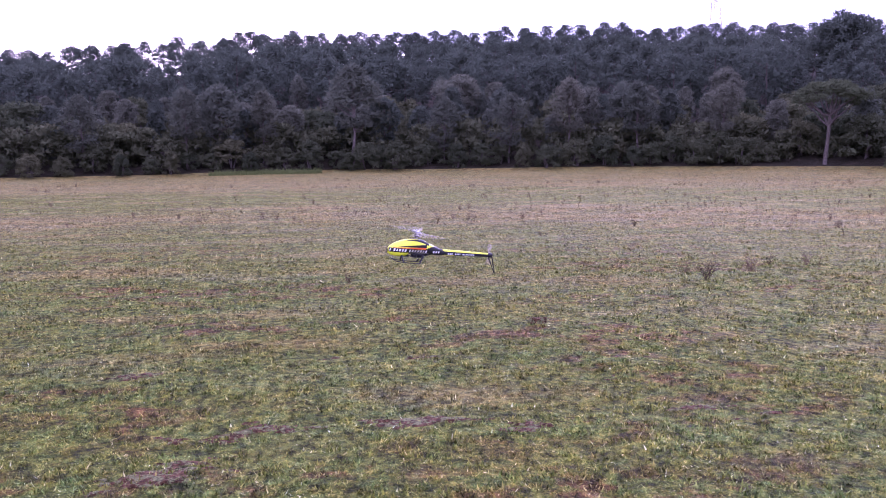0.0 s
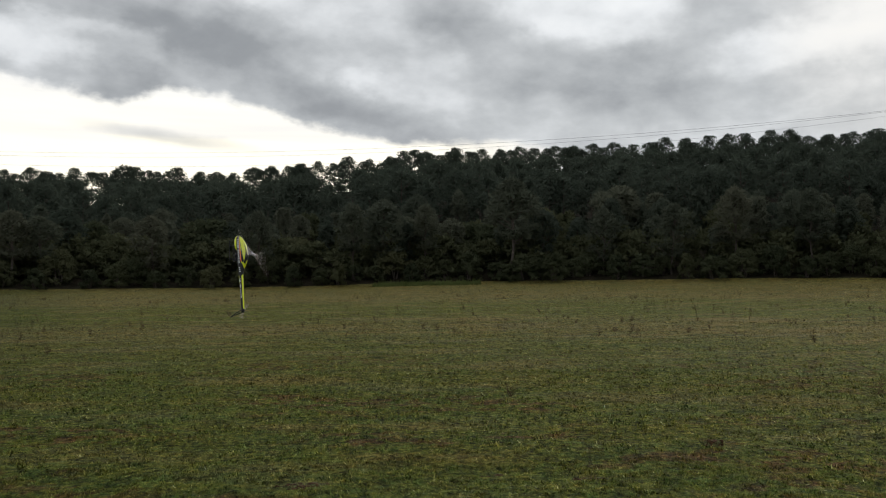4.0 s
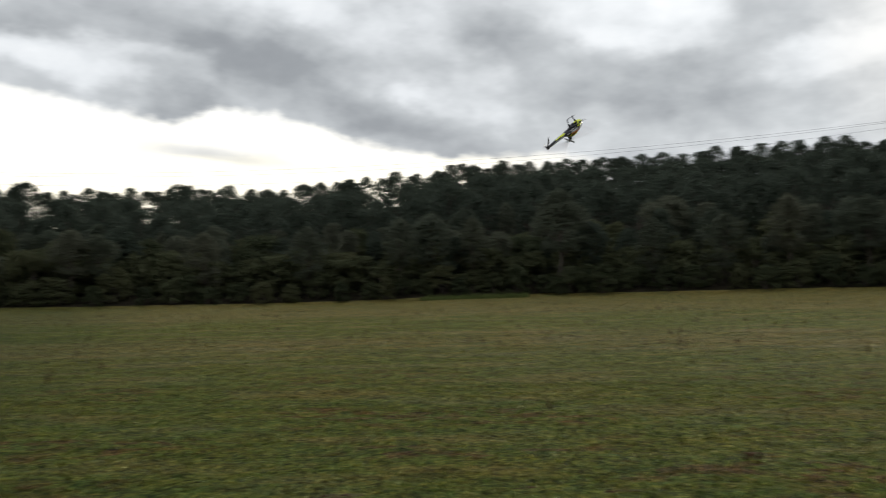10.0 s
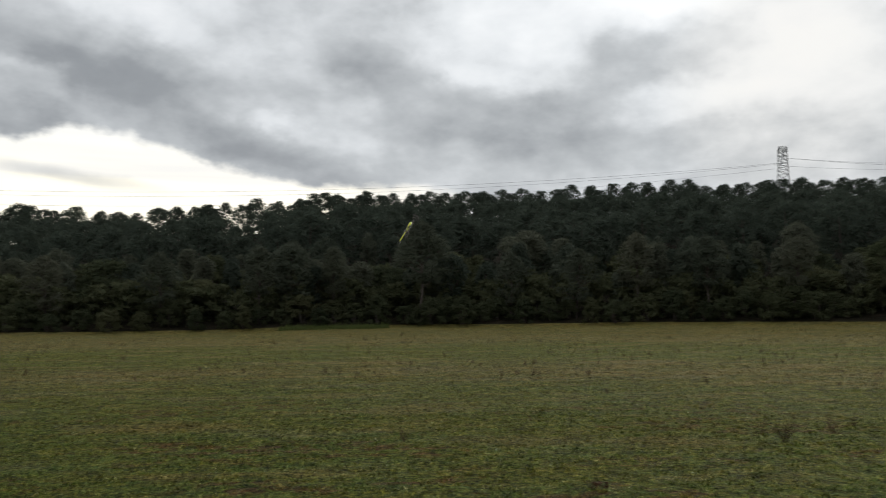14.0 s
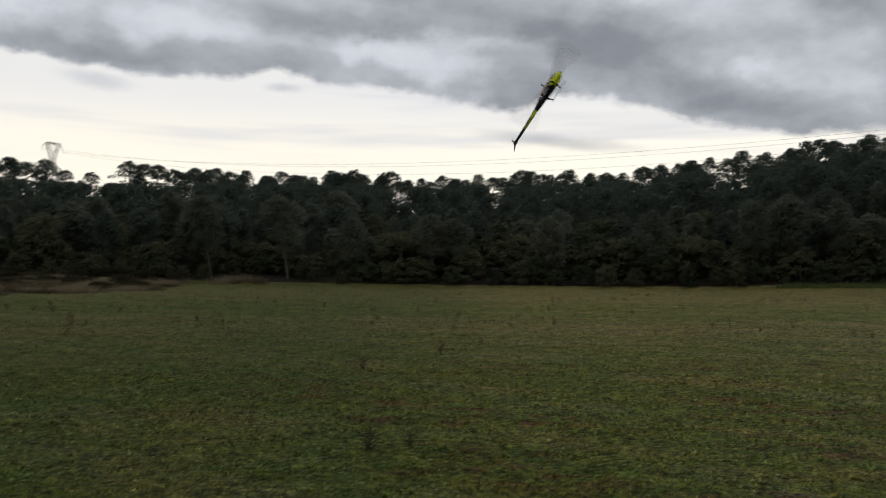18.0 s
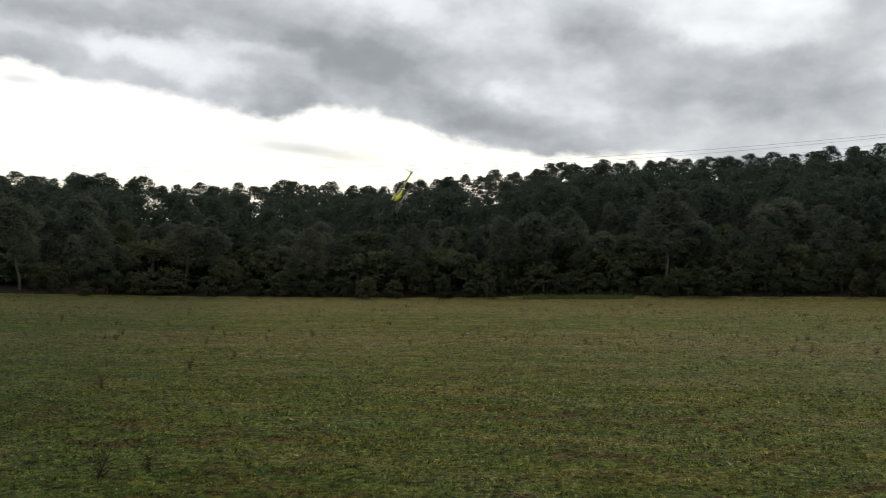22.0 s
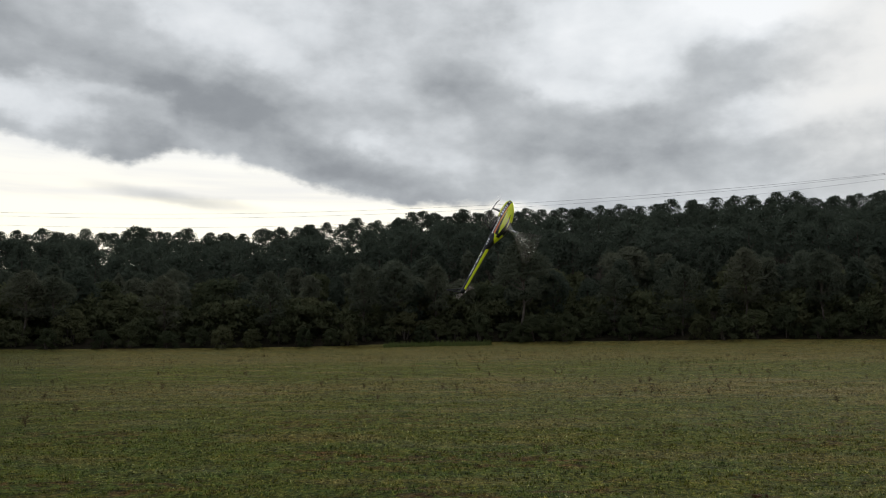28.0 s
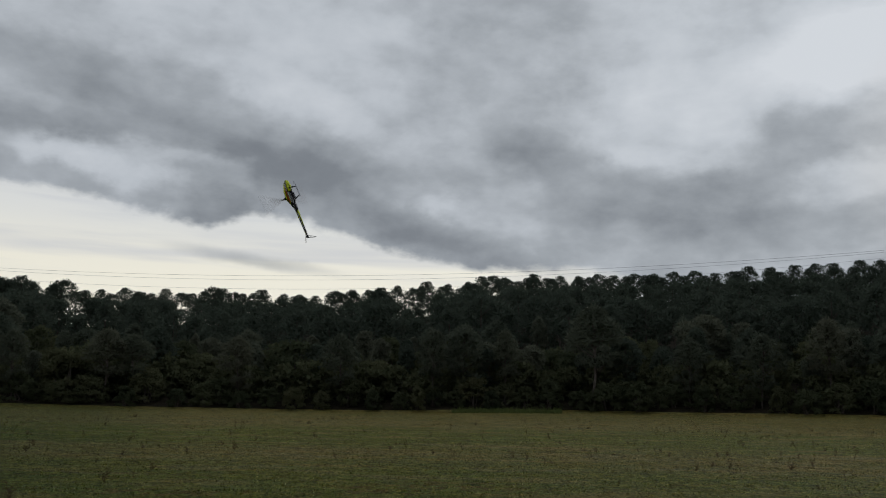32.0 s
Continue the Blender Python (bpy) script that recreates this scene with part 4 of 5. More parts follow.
def make_stone():
    bm = bmesh.new()
    bmesh.ops.create_icosphere(bm, subdivisions=5, radius=1.0)
    for v in bm.verts:
        p = v.co.copy()
        flat = Vector((p.x, p.y, max(-0.55, min(0.62, p.z))))
        lump = noise.fractal(p * 1.3 + Vector((3, 1, 7)), 1.0, 2.0, 3) * 0.30 + noise.fractal(p * 5.0, 1.0, 2.0, 4) * 0.09
        v.co = Vector((flat.x * 0.215, flat.y * 0.14, flat.z * 0.088)) * (1 + lump)
    me = bpy.data.meshes.new("limestone_rock")
    bm.to_mesh(me)
    bm.free()
    me.materials.append(STONE)
    for p in me.polygons:
        p.use_smooth = True
    ob = tagged(new("limestone_rock", me), "pale orange limestone rock lying alone in the grass", "rock")
    ob.matrix_basis = pose(7.50, 6.12, lift(7.5, 6.12) + 0.05, 0, 0, 38)


def make_stick():
    rng = np.random.default_rng(4)
    pts = bent(rng, (0, 0, 0.018), (0.19, 0.03, 0.026), 6, 0.004)
    ob = tagged(new("dry_stick", mesh_of("dry_stick", *tube(pts, [0.008, 0.011, 0.011, 0.010, 0.010, 0.008, 0.005], 7), STONE, True)), "short pale dry stick lying in the grass", "stick")
    ob.matrix_basis = pose(7.1, 5.05, lift(7.2, 5.05) + 0.02, 0, 0, -48)


def make_soil(x, y, long, wide, turn, seed, high=0.05):
    """A low mound of bare crumbled earth."""
    rows, cols = 22, 30
    verts, faces = [], []
    for i in range(rows):
        for j in range(cols):
            u, v = j / (cols - 1) * 2 - 1, i / (rows - 1) * 2 - 1
            px, py = u * long / 2, v * wide / 2
            q = radians(turn)
            wx, wy = x + px * math.cos(q) - py * math.sin(q), y + px * math.sin(q) + py * math.cos(q)
            torn = noise.fractal(Vector((wx * 3.0 + seed, wy * 8.0, 0.3)), 0.7, 2.0, 5)
            body = max(0.0, 1 - math.hypot(u, v) - 0.38 + torn * 1.3)
            crumb = noise.fractal(Vector((wx * 14, wy * 14, seed)), 1.0, 2.0, 4) * 0.022
            verts.append((wx, wy, lift(wx, wy) - 0.02 + min(1.0, body * 2.2) * high + 0.6 * crumb * min(1.0, body * 3)))
    for i in range(rows - 1):
        for j in range(cols - 1):
            faces.append((i * cols + j, i * cols + j + 1, (i + 1) * cols + j + 1, (i + 1) * cols + j))
    tagged(new("soil_patch", mesh_of("soil_patch", verts, faces, SOIL, True)), "bare reddish brown earth showing through the grass", "soil", "bare patches", "structure")


make_stone()
make_stick()
SOIL_SPOTS = [
    (7.4, 4.25, 1.3, 0.6, -30), (7.8, 3.65, 1.2, 0.6, -20), (13.97, 8.03, 1.2, 0.7, 0), (13.05, 6.83, 1.4, 0.8, -30), (9.4, 4.6, 1.2, 0.5, -20),
    (0.15, 5.2, 1.3, 0.32, 6), (1.1, 5.1, 1.0, 0.30, 0), (1.9, 4.92, 0.8, 0.26, -5), (3.05, 5.05, 0.7, 0.35, 0), (3.25, 4.8, 0.6, 0.3, 0), (2.68, 5.94, 0.4, 0.2, 0),
    (0.68, 7.1, 0.5, 0.25, 0), (1.4, 6.95, 0.5, 0.25, 0), (-0.87, 6.74, 0.5, 0.3, 0), (-0.3, 4.5, 0.9, 0.4, 20), (-0.25, 5.0, 1.0, 0.24, 12), (2.85, 8.1, 0.18, 0.18, 0),
]
for k, spot in enumerate(SOIL_SPOTS):
    make_soil(*spot, 3.7 * k, 0.042 if k < 5 else 0.07 if k == 16 else 0.027)


def weed_mesh(rng, height, stems):
    pieces = []
    for _ in range(stems):
        q, out = rng.uniform(0, 6.28), rng.uniform(0.05, 0.5) * height
        tall = height * rng.uniform(0.55, 1.0)
        pts = bent(rng, (rng.normal() * 0.012, rng.normal() * 0.012, -0.02), (math.cos(q) * out, math.sin(q) * out, tall), 4, 0.018)
        pieces.append(tube(pts, [0.0062, 0.0054, 0.0046, 0.0036, 0.0018], 4))
        for _ in range(rng.integers(5, 9)):
            k = rng.integers(1, 4)
            at = pts[k].lerp(pts[k + 1], rng.uniform())
            r2, far = rng.uniform(0, 6.28), rng.uniform(0.15, 0.42) * height
            end = at + Vector((math.cos(r2) * far, math.sin(r2) * far, rng.uniform(0.1, 0.7) * far))
            pieces.append(tube([at, end], [0.0036, 0.0018], 4))
            pieces.append(tube([end, end + Vector((0.003, 0.002, 0.014))], [0.0065, 0.003], 4))
    return mesh_of("dry_weed", *joined(pieces), WEED)


def plant_weeds():
    rng = np.random.default_rng(12)
    kinds = [weed_mesh(rng, h, n) for h, n in [(0.34, 6), (0.30, 7), (0.26, 3), (0.36, 2), (0.20, 4)]]

    def put(x, y, scale, bushy=False):
        ob = tagged(new("dry_weed", kinds[rng.integers(2) if bushy else 2 + rng.integers(3)]), "dry brown weed stalk standing in the short grass", "weed", "dry weeds of the field")
        ob.matrix_basis = pose(x, y, lift(x, y), 0, 0, rng.uniform(0, 360)) @ Matrix.Scale(scale, 4)

    for x, y, s in [(6.17, 10.75, 1.1), (7.35, 11.55, 1.0), (8.6, 12.0, 0.8), (-7.9, 12.35, 1.1), (-4.4, 6.6, 1.0), (-4.1, 6.9, 0.8), (17.0, 7.85, 1.0), (6.9, 28.8, 1.3), (17.5, 33.3, 1.3), (-15.2, 25.4, 1.3), (-8.1, 15.8, 1.0), (-8.3, 34.5, 1.4), (-4.3, 28.2, 1.2), (5.3, 24.0, 1.2), (1.22, 11.64, 0.7), (7.3, 23.6, 1.3), (9.36, 20.3, 1.3), (-9.1, 26.5, 1.2), (-13.9, 22.8, 1.2), (6.5, 28.4, 1.2), (1.65, 33.4, 1.2), (5.0, 4.4, 0.6), (9.5, 4.7, 0.9)]:
        put(x, y, s * (0.8 if y < 16 else 0.5), True)
    for k in range(70):
        q, r = radians(rng.uniform(-66, -28)), rng.uniform(12, 40)
        put(-math.sin(q) * r, math.cos(q) * r, rng.uniform(0.4, 0.85))
    for k in range(16):
        q, r = radians(rng.uniform(49, 58)), rng.uniform(24, 40)
        put(-math.sin(q) * r, math.cos(q) * r, rng.uniform(0.6, 1.1), True)
    for x, y in [(8.3, 4.5), (8.8, 4.7), (9.3, 4.2), (7.0, 4.2), (9.0, 5.0)]:
        put(x, y, 0.55, True)
    for k in range(230):
        az = rng.uniform(-70, 66)
        near = rng.uniform() < 0.8
        r = rng.normal(33, 7) if near else rng.uniform(13, 62)
        r = min(max(r, 13), 62)
        q = radians(az)
        put(-math.sin(q) * r, math.cos(q) * r, rng.uniform(0.4, 0.95) * (1.0 if r > 20 else 0.55))


plant_weeds()


def plant_weed_strips():
    """Thin dead stalks by the hundred along the tawny strips of the field."""
    rng = np.random.default_rng(41)
    verts = []
    for centre, spread, count in [(27.5, 3.0, 110), (50.0, 7.0, 120), (36.0, 9.0, 45)]:
        for _ in range(count):
            q, r = radians(rng.uniform(-68, 62)), centre + rng.normal() * spread
            if r > float(along(EDGE_D, math.degrees(q))) - 3:
                continue
            gx, gy = -math.sin(q) * r, math.cos(q) * r
            for _ in range(rng.integers(1, 8)):
                x, y = gx + rng.normal() * 0.9, gy + rng.normal() * 0.35
                z, tall = lift(x, y), rng.uniform(0.06, 0.27) * (1.25 if r > 42 else 1.0)
                for _ in range(rng.integers(2, 6)):
                    lean, side = rng.normal(size=2) * 0.30 * tall, rng.uniform(0, 6.28)
                    c, d = math.cos(side) * 0.006 * r / 30, math.sin(side) * 0.006 * r / 30
                    fx, fy = x + rng.normal() * 0.05, y + rng.normal() * 0.04
                    verts += [(fx - c, fy - d, z - 0.02), (fx + c, fy + d, z - 0.02), (fx + lean[0], fy + lean[1], z + tall * rng.uniform(0.4, 1.0))]
    tagged(new("weed_stalks", mesh_of("weed_stalks", verts, np.arange(len(verts)).reshape(-1, 3), WEED)), "thin dead brown stalks in strips across the field", "weeds", kind="stuff")


plant_weed_strips()


def plant_verge():
    """A strip of longer fresh grass along the foot of the wood."""
    rng = np.random.default_rng(43)
    count = 2600
    az = rng.uniform(-3.2, 4.2, count)
    r = along(EDGE_D, az) + rng.normal(0.0, 0.45, count)
    a = np.radians(az)
    x, y = -np.sin(a) * r, np.cos(a) * r
    z, q = land(x, y), rng.uniform(0, 6.28, count)
    side = np.stack([np.cos(q), np.sin(q), np.zeros(count)], 1) * rng.uniform(0.02, 0.05, count)[:, None]
    foot = np.stack([x, y, z - 0.03], 1)
    tip = foot + np.stack([rng.normal(0, 0.10, count), rng.normal(0, 0.10, count), rng.uniform(0.12, 0.42, count)], 1)
    verts = np.stack([foot - side, foot + side, tip], 1).reshape(-1, 3)
    tagged(new("verge_grass", mesh_of("verge_grass", verts, np.arange(count * 3).reshape(-1, 3), FRESH)), "longer fresh green grass along the foot of the wood", "grass", kind="stuff")


plant_verge()


def plant_reeds():
    """Dry tussocks and reeds along the wet margin on the field's left side."""
    rng = np.random.default_rng(21)

    def clump(height, spread, count, width, mat, name):
        base = rng.normal(size=(count, 2)) * spread * 0.5
        tip = base * rng.uniform(1.0, 1.9, (count, 1)) + rng.normal(size=(count, 2)) * 0.12 * height
        tall = height * rng.uniform(0.5, 1.0, count)
        side = rng.normal(size=(count, 2))
        side = side / np.linalg.norm(side, axis=1)[:, None] * width / 2
        verts = np.stack([np.c_[base - side, np.full(count, -0.05)], np.c_[base + side, np.full(count, -0.05)], np.c_[tip, tall]], 1).reshape(-1, 3)
        return mesh_of(name, verts, np.arange(count * 3).reshape(-1, 3), mat)

    tussocks = [clump(h, s, 420, 0.05, DRY_LEAF, "tussock") for h, s in [(0.60, 0.8), (0.5, 1.1), (0.7, 0.6)]]
    reeds = [clump(h, s, 130, 0.05, REED, "reed_clump") for h, s in [(1.5, 0.9), (1.25, 1.1)]]
    brush = []
    for wide, high in [(0.95, 0.55), (0.75, 0.7), (1.2, 0.5)]:
        lobes = [((math.cos(q * 2.4) * wide * 0.5 * rng.uniform(), math.sin(q * 2.4) * wide * 0.5 * rng.uniform(), high * 0.4), (wide * 0.55, wide * 0.55, high * 0.62)) for q in range(7)]
        places, faces, soft = sprays(rng, lobes, 150, 0.13, 0.045, -0.3)
        brush.append(mesh_of("low_bush", places, faces, BRUSH, False, soft))

    def put(kinds, name, label, category, group, az, r, s):
        x, y, z = place_of(az, r)
        ob = tagged(new(name, kinds[rng.integers(len(kinds))]), label, category, group)
        ob.matrix_basis = pose(x, y, z, 0, 0, rng.uniform(0, 360)) @ Matrix.Diagonal((s * rng.uniform(0.8, 1.4), s * rng.uniform(0.8, 1.4), s, 1))

    def margin(low, high):
        az = rng.uniform(43.5, 71)
        near, far = float(along(MARGIN_D, az)), float(along(EDGE_D, az))
        return az, near + (far - near) * rng.uniform(low, high)

    for k in range(130):
        put(tussocks, "grass_tussock", "brown tussock of dry grass at the wet field margin", "tussock", "tussocks of the margin", *margin(-0.05, 0.85), rng.uniform(0.45, 0.95))
    for k in range(46):
        put(brush, "low_bush", "low dark bush between the dry tussocks", "bush", "bushes of the margin", *margin(0.0, 1.0), rng.uniform(0.6, 1.2))
    for k in range(40):
        put(brush, "low_bush", "low dark bush along the foot of the wood", "bush", "bushes of the margin", *margin(0.9, 1.05), rng.uniform(1.0, 1.9))
    for k in range(11):
        az = rng.normal(40.4, 1.3)
        put(reeds, "reed_clump", "pale dry reeds standing before the dark wood", "reeds", "reeds at the wood", az, float(along(EDGE_D, az)) + rng.uniform(-1, 1), rng.uniform(0.42, 0.7))


plant_reeds()


def plant_grass():
    """Short leaves over the whole field: thick and fine near by, sparse and coarse far off."""
    rng = np.random.default_rng(33)
    verts = []
    for near, far, count, size in [(1.0, 3.6, 60000, 0.02), (3.6, 8.0, 360000, 0.0165), (8.0, 15.0, 340000, 0.023), (15.0, 30.0, 240000, 0.034), (30.0, 75.0, 170000, 0.055), (3.6, 8.0, 60000, 0.025), (8.0, 16.0, 70000, 0.036)]:
        r = np.sqrt(rng.uniform(near**2, far**2, count))
        az = rng.uniform(-71, 71, count)
        keep = r < np.where(az > 43, along(MARGIN_D, az), along(EDGE_D, az) + 0.5)
        r, az = r[keep], np.radians(az[keep])
        x, y = -np.sin(az) * r, np.cos(az) * r
        if far < 17:
            # few leaves stand on the bare earth
            thin = np.zeros(len(x), bool)
            for sx, sy, long, wide, turn in SOIL_SPOTS:
                c, s = math.cos(radians(turn)), math.sin(radians(turn))
                u, v = ((x - sx) * c + (y - sy) * s) * 2 / long, ((y - sy) * c - (x - sx) * s) * 2 / wide
                thin |= np.hypot(u, v) + 0.22 * np.sin(x * 9.0) * np.sin(y * 11.0) < 0.72
            keep = ~thin | (rng.uniform(size=len(x)) < 0.56)
            x, y = x[keep], y[keep]
        # tufts: pull the leaves a little towards a coarse lattice of random centres
        cell = size * 6
        cx, cy = np.floor(x / cell), np.floor(y / cell)
        h1 = np.modf(np.abs(np.sin(cx * 127.1 + cy * 311.7) * 43758.5453))[0]
        h2 = np.modf(np.abs(np.sin(cx * 269.5 + cy * 183.3) * 43758.5453))[0]
        pull = 0.25 * h1
        x, y = x + ((cx + h1) * cell - x) * pull, y + ((cy + h2) * cell - y) * pull
        z = land(x, y)
        if far < 32:
            z = z + 0.028 * np.array([noise.fractal(Vector((a * 0.9, b * 0.9, 0.0)), 1.0, 2.0, 2) for a, b in zip(x, y)])
        n = len(x)
        tall = size * rng.uniform(0.1, 0.8, n) * (0.15 + 1.9 * h2 * h2) + 0.004
        q = rng.uniform(0, 6.28, n)
        lean = size * rng.uniform(0.5, 1.5, n)
        foot, tip = np.stack([x, y, z - 0.002], 1), np.stack([x + np.cos(q) * lean, y + np.sin(q) * lean, z + tall], 1)
        wide = size * rng.uniform(0.12, 0.32, n)
        side = np.stack([-np.sin(q) * wide, np.cos(q) * wide, np.zeros(n)], 1)
        verts.append(np.stack([foot - side, foot + side, tip], 1).reshape(-1, 3))
    verts = np.concatenate(verts)
    tagged(new("grass", mesh_of("grass", verts, np.arange(len(verts)).reshape(-1, 3), BLADES)), "short green and straw coloured grass covering the field", "grass", kind="stuff")


plant_grass()


# ---------------------------------------------------------------- the model helicopter
# its nose points along +y, the mast stands on the origin, up is +z
STATIONS = [(0.378, 0.006, -0.008, -0.03), (0.366, 0.026, 0.02, -0.05), (0.33, 0.048, 0.056, -0.072), (0.27, 0.063, 0.094, -0.084), (0.19, 0.075, 0.126, -0.088), (0.14, 0.078, 0.137, -0.078), (0.1, 0.08, 0.146, -0.055), (0.05, 0.079, 0.150, -0.038), (0.0, 0.077, 0.151, -0.033), (-0.08, 0.07, 0.137, -0.033), (-0.16, 0.058, 0.104, -0.036), (-0.24, 0.05, 0.07, -0.042), (-0.31, 0.04, 0.045, -0.042), (-0.37, 0.034, 0.032, -0.036)]


def section(y):
    ys = [-s[0] for s in STATIONS]
    return [float(np.interp(-y, ys, [s[k] for s in STATIONS])) for k in (1, 2, 3)]


def hull_point(y, q, puff=0.0):
    """A point of the hull: q runs from 0 at the top over 90 at the right side to 180 at the bottom."""
    w, top, low = section(y)
    mid, half = (top + low) / 2, (top - low) / 2
    s, c = math.sin(radians(q)), math.cos(radians(q))
    return ((w + puff) * math.copysign(abs(s) ** 0.85, s), y, mid + (half + puff) * math.copysign(abs(c) ** 0.9, c))


def angle_at(y, z):
    """The hull angle at which its side stands at the height z."""
    w, top, low = section(y)
    c = max(-0.98, min(0.98, (z - (top + low) / 2) / ((top - low) / 2)))
    return math.degrees(math.acos(math.copysign(abs(c) ** (1 / 0.9), c)))


def hull_patch(y0, y1, q0, q1, puff, steps_y=10, steps_q=6):
    """A thin raised piece of the hull's skin between bounds that may slope: q0 and q1 are functions of y."""
    verts, faces = [], []
    for i in range(steps_y + 1):
        y = y0 + (y1 - y0) * i / steps_y
        for j in range(steps_q + 1):
            verts.append(hull_point(y, q0(y) + (q1(y) - q0(y)) * j / steps_q, puff))
    for i in range(steps_y):
        for j in range(steps_q):
            a = i * (steps_q + 1) + j
            faces.append((a, a + 1, a + steps_q + 2, a + steps_q + 1))
    return verts, faces


def make_helicopter():
    root = tagged(new("model_helicopter"), "large yellow and black radio controlled helicopter in flight", "helicopter")

    def put(name, geometry, mat, parent=root, label="", smooth=True):
        return child(name, mesh_of(name, *geometry, mat, smooth), parent, label)

    def slanted(geometry, lean):
        verts, faces = geometry
        return [(x, y - z * lean, z) for x, y, z in verts], faces

    # canopy skin and belly
    rows, ring, faces = np.linspace(0.378, -0.37, 130), 96, []
    verts = [hull_point(y, q) for y in rows for q in np.arange(ring) * 360 / ring]
    faces = [(i * ring + j, i * ring + (j + 1) % ring, (i + 1) * ring + (j + 1) % ring, (i + 1) * ring + j) for i in range(129) for j in range(ring)]
    canopy = put("canopy", (verts, faces), YELLOW, label="glossy yellow canopy with black flashes")
    black = canopy.data.materials
    black.append(BLACK)
    for f in canopy.data.polygons:
        y, z = f.center.y, f.center.z
        w, top, low = section(y)
        u = (z - low) / max(0.01, top - low)
        side_band = -0.031 < z < 0.024 and y < 0.362
        rear = y < -0.14 + 0.20 * (0.5 - u)
        belly = z < -0.02 and y < 0.125 - (z + 0.08) * 0.6
        f.material_index = 1 if side_band or rear or belly or y > 0.366 else 0
    for s in (1, -1):
        put("flash", hull_patch(0.19, -0.16, lambda y: s * (34 - 45 * (0.19 - y)), lambda y: s * (36 + 75 * (0.19 - y)), 0.0025, 14, 4), BLACK, canopy, "black painted flash")
        put("flash", hull_patch(0.24, -0.13, lambda y: s * angle_at(y, 0.047 + 0.11 * (0.24 - y)), lambda y: s * angle_at(y, 0.045), 0.0022, 18, 4), BLACK, canopy, "black painted flash")
        put("stripe", hull_patch(0.32, -0.12, lambda y: s * angle_at(y, 0.027 + 0.018 * min(1.0, (0.32 - y) * 3)), lambda y: s * angle_at(y, 0.0255), 0.003, 20, 3), ORANGE, canopy, "orange painted stripe")
        put("pinstripe", hull_patch(0.10, -0.17, lambda y: s * angle_at(y, -0.024), lambda y: s * angle_at(y, -0.029), 0.003, 10, 2), WHITE, canopy, "thin white painted line")
        # the lettering on the side, as bars: two words and a number behind them
        edge = 0.345
        for k, width in enumerate([0.010, 0, 0.020, 0.015, 0.021, 0.018, 0.021, 0, 0.017, 0.020, 0.019, 0.022, 0.020, 0.015, 0.021, 0, 0, 0, 0.017, 0.018, 0.018]):
            if width:
                foot, head = (-0.016, 0.016 - 0.003 * (k % 3 == 1)) if edge > -0.2 else (-0.012, 0.010)
                put("letter_bar", slanted(hull_patch(edge, edge - width, lambda y: s * angle_at(y, head), lambda y: s * angle_at(y, foot), 0.003, 3, 3), 0.30), WHITE, canopy, "white lettering bar")
            edge -= width + 0.0165 if width else 0.022
    put("window", hull_patch(0.10, -0.10, lambda y: -16 - 60 * max(0.0, 0.05 - y), lambda y: 16 + 60 * max(0.0, 0.05 - y), 0.002, 10, 10), BLACK, canopy, "dark opening round the mast")
    # tail boom: tapered tube, yellow above, black below
    ys = np.linspace(-0.30, -0.97, 14)
    verts, faces, ring = [], [], 16
    for y in ys:
        r = float(np.interp(-y, [0.30, 0.97], [0.034, 0.021]))
        verts += [(math.sin(q) * r, y, math.cos(q) * r * 1.25) for q in np.arange(ring) * 2 * math.pi / ring]
    faces = [(i * ring + j, i * ring + (j + 1) % ring, (i + 1) * ring + (j + 1) % ring, (i + 1) * ring + j) for i in range(13) for j in range(ring)]
    boom = put("tail_boom", (verts, faces), YELLOW, label="tapered boom, yellow above and black below")
    boom.data.materials.append(BLACK)
    for f in boom.data.polygons:
        f.material_index = 1 if -0.031 < f.center.z < 0.013 or f.center.y > -0.36 else 0
    for s in (1, -1):
        y = -0.42
        for k, width in enumerate([0.016, 0.017, 0.015, 0, 0.016, 0.014, 0.012, 0.008, 0, 0.017, 0.008, 0.015, 0.008, 0.014, 0.008, 0.016, 0.015]):
            if width:
                r = float(np.interp(-y, [0.30, 0.97], [0.0345, 0.0215])) + 0.001
                spot = [(s * r * math.cos(q), y + dy, -r * 1.25 * math.sin(q)) for dy in (0, -width) for q in (0.05, 0.35, 0.65)]
                put("letter_bar", (spot, [(0, 1, 4, 3), (1, 2, 5, 4)]), WHITE, boom, "white lettering bar", False)
            y -= width + 0.008 if width else 0.022
    # tail gearbox, fin and tail rotor
    put("tail_case", joined([tube([(0, -0.955, 0), (0, -0.975, 0), (0, -1.01, 0), (0, -1.03, 0)], [0.020, 0.032, 0.032, 0.016], 10), tube([(-0.03, -0.995, 0), (0.045, -0.995, 0)], [0.014, 0.010], 8)]), BLACK, label="black tail gearbox")
    put("tail_fin", joined([tube([(0, -0.972, -0.02), (0, -1.012, -0.10), (0, -1.072, -0.222)], [0.008, 0.0065, 0.005], 6), tube([(0, -1.026, -0.02), (0, -1.046, -0.10), (0, -1.079, -0.222)], [0.008, 0.0065, 0.005], 6), tube([(0, -1.072, -0.215), (0, -1.082, -0.238)], [0.007, 0.004], 6), tube([(0, -1.006, -0.085), (0, -1.043, -0.09)], [0.004, 0.004], 5)]), BLACK)
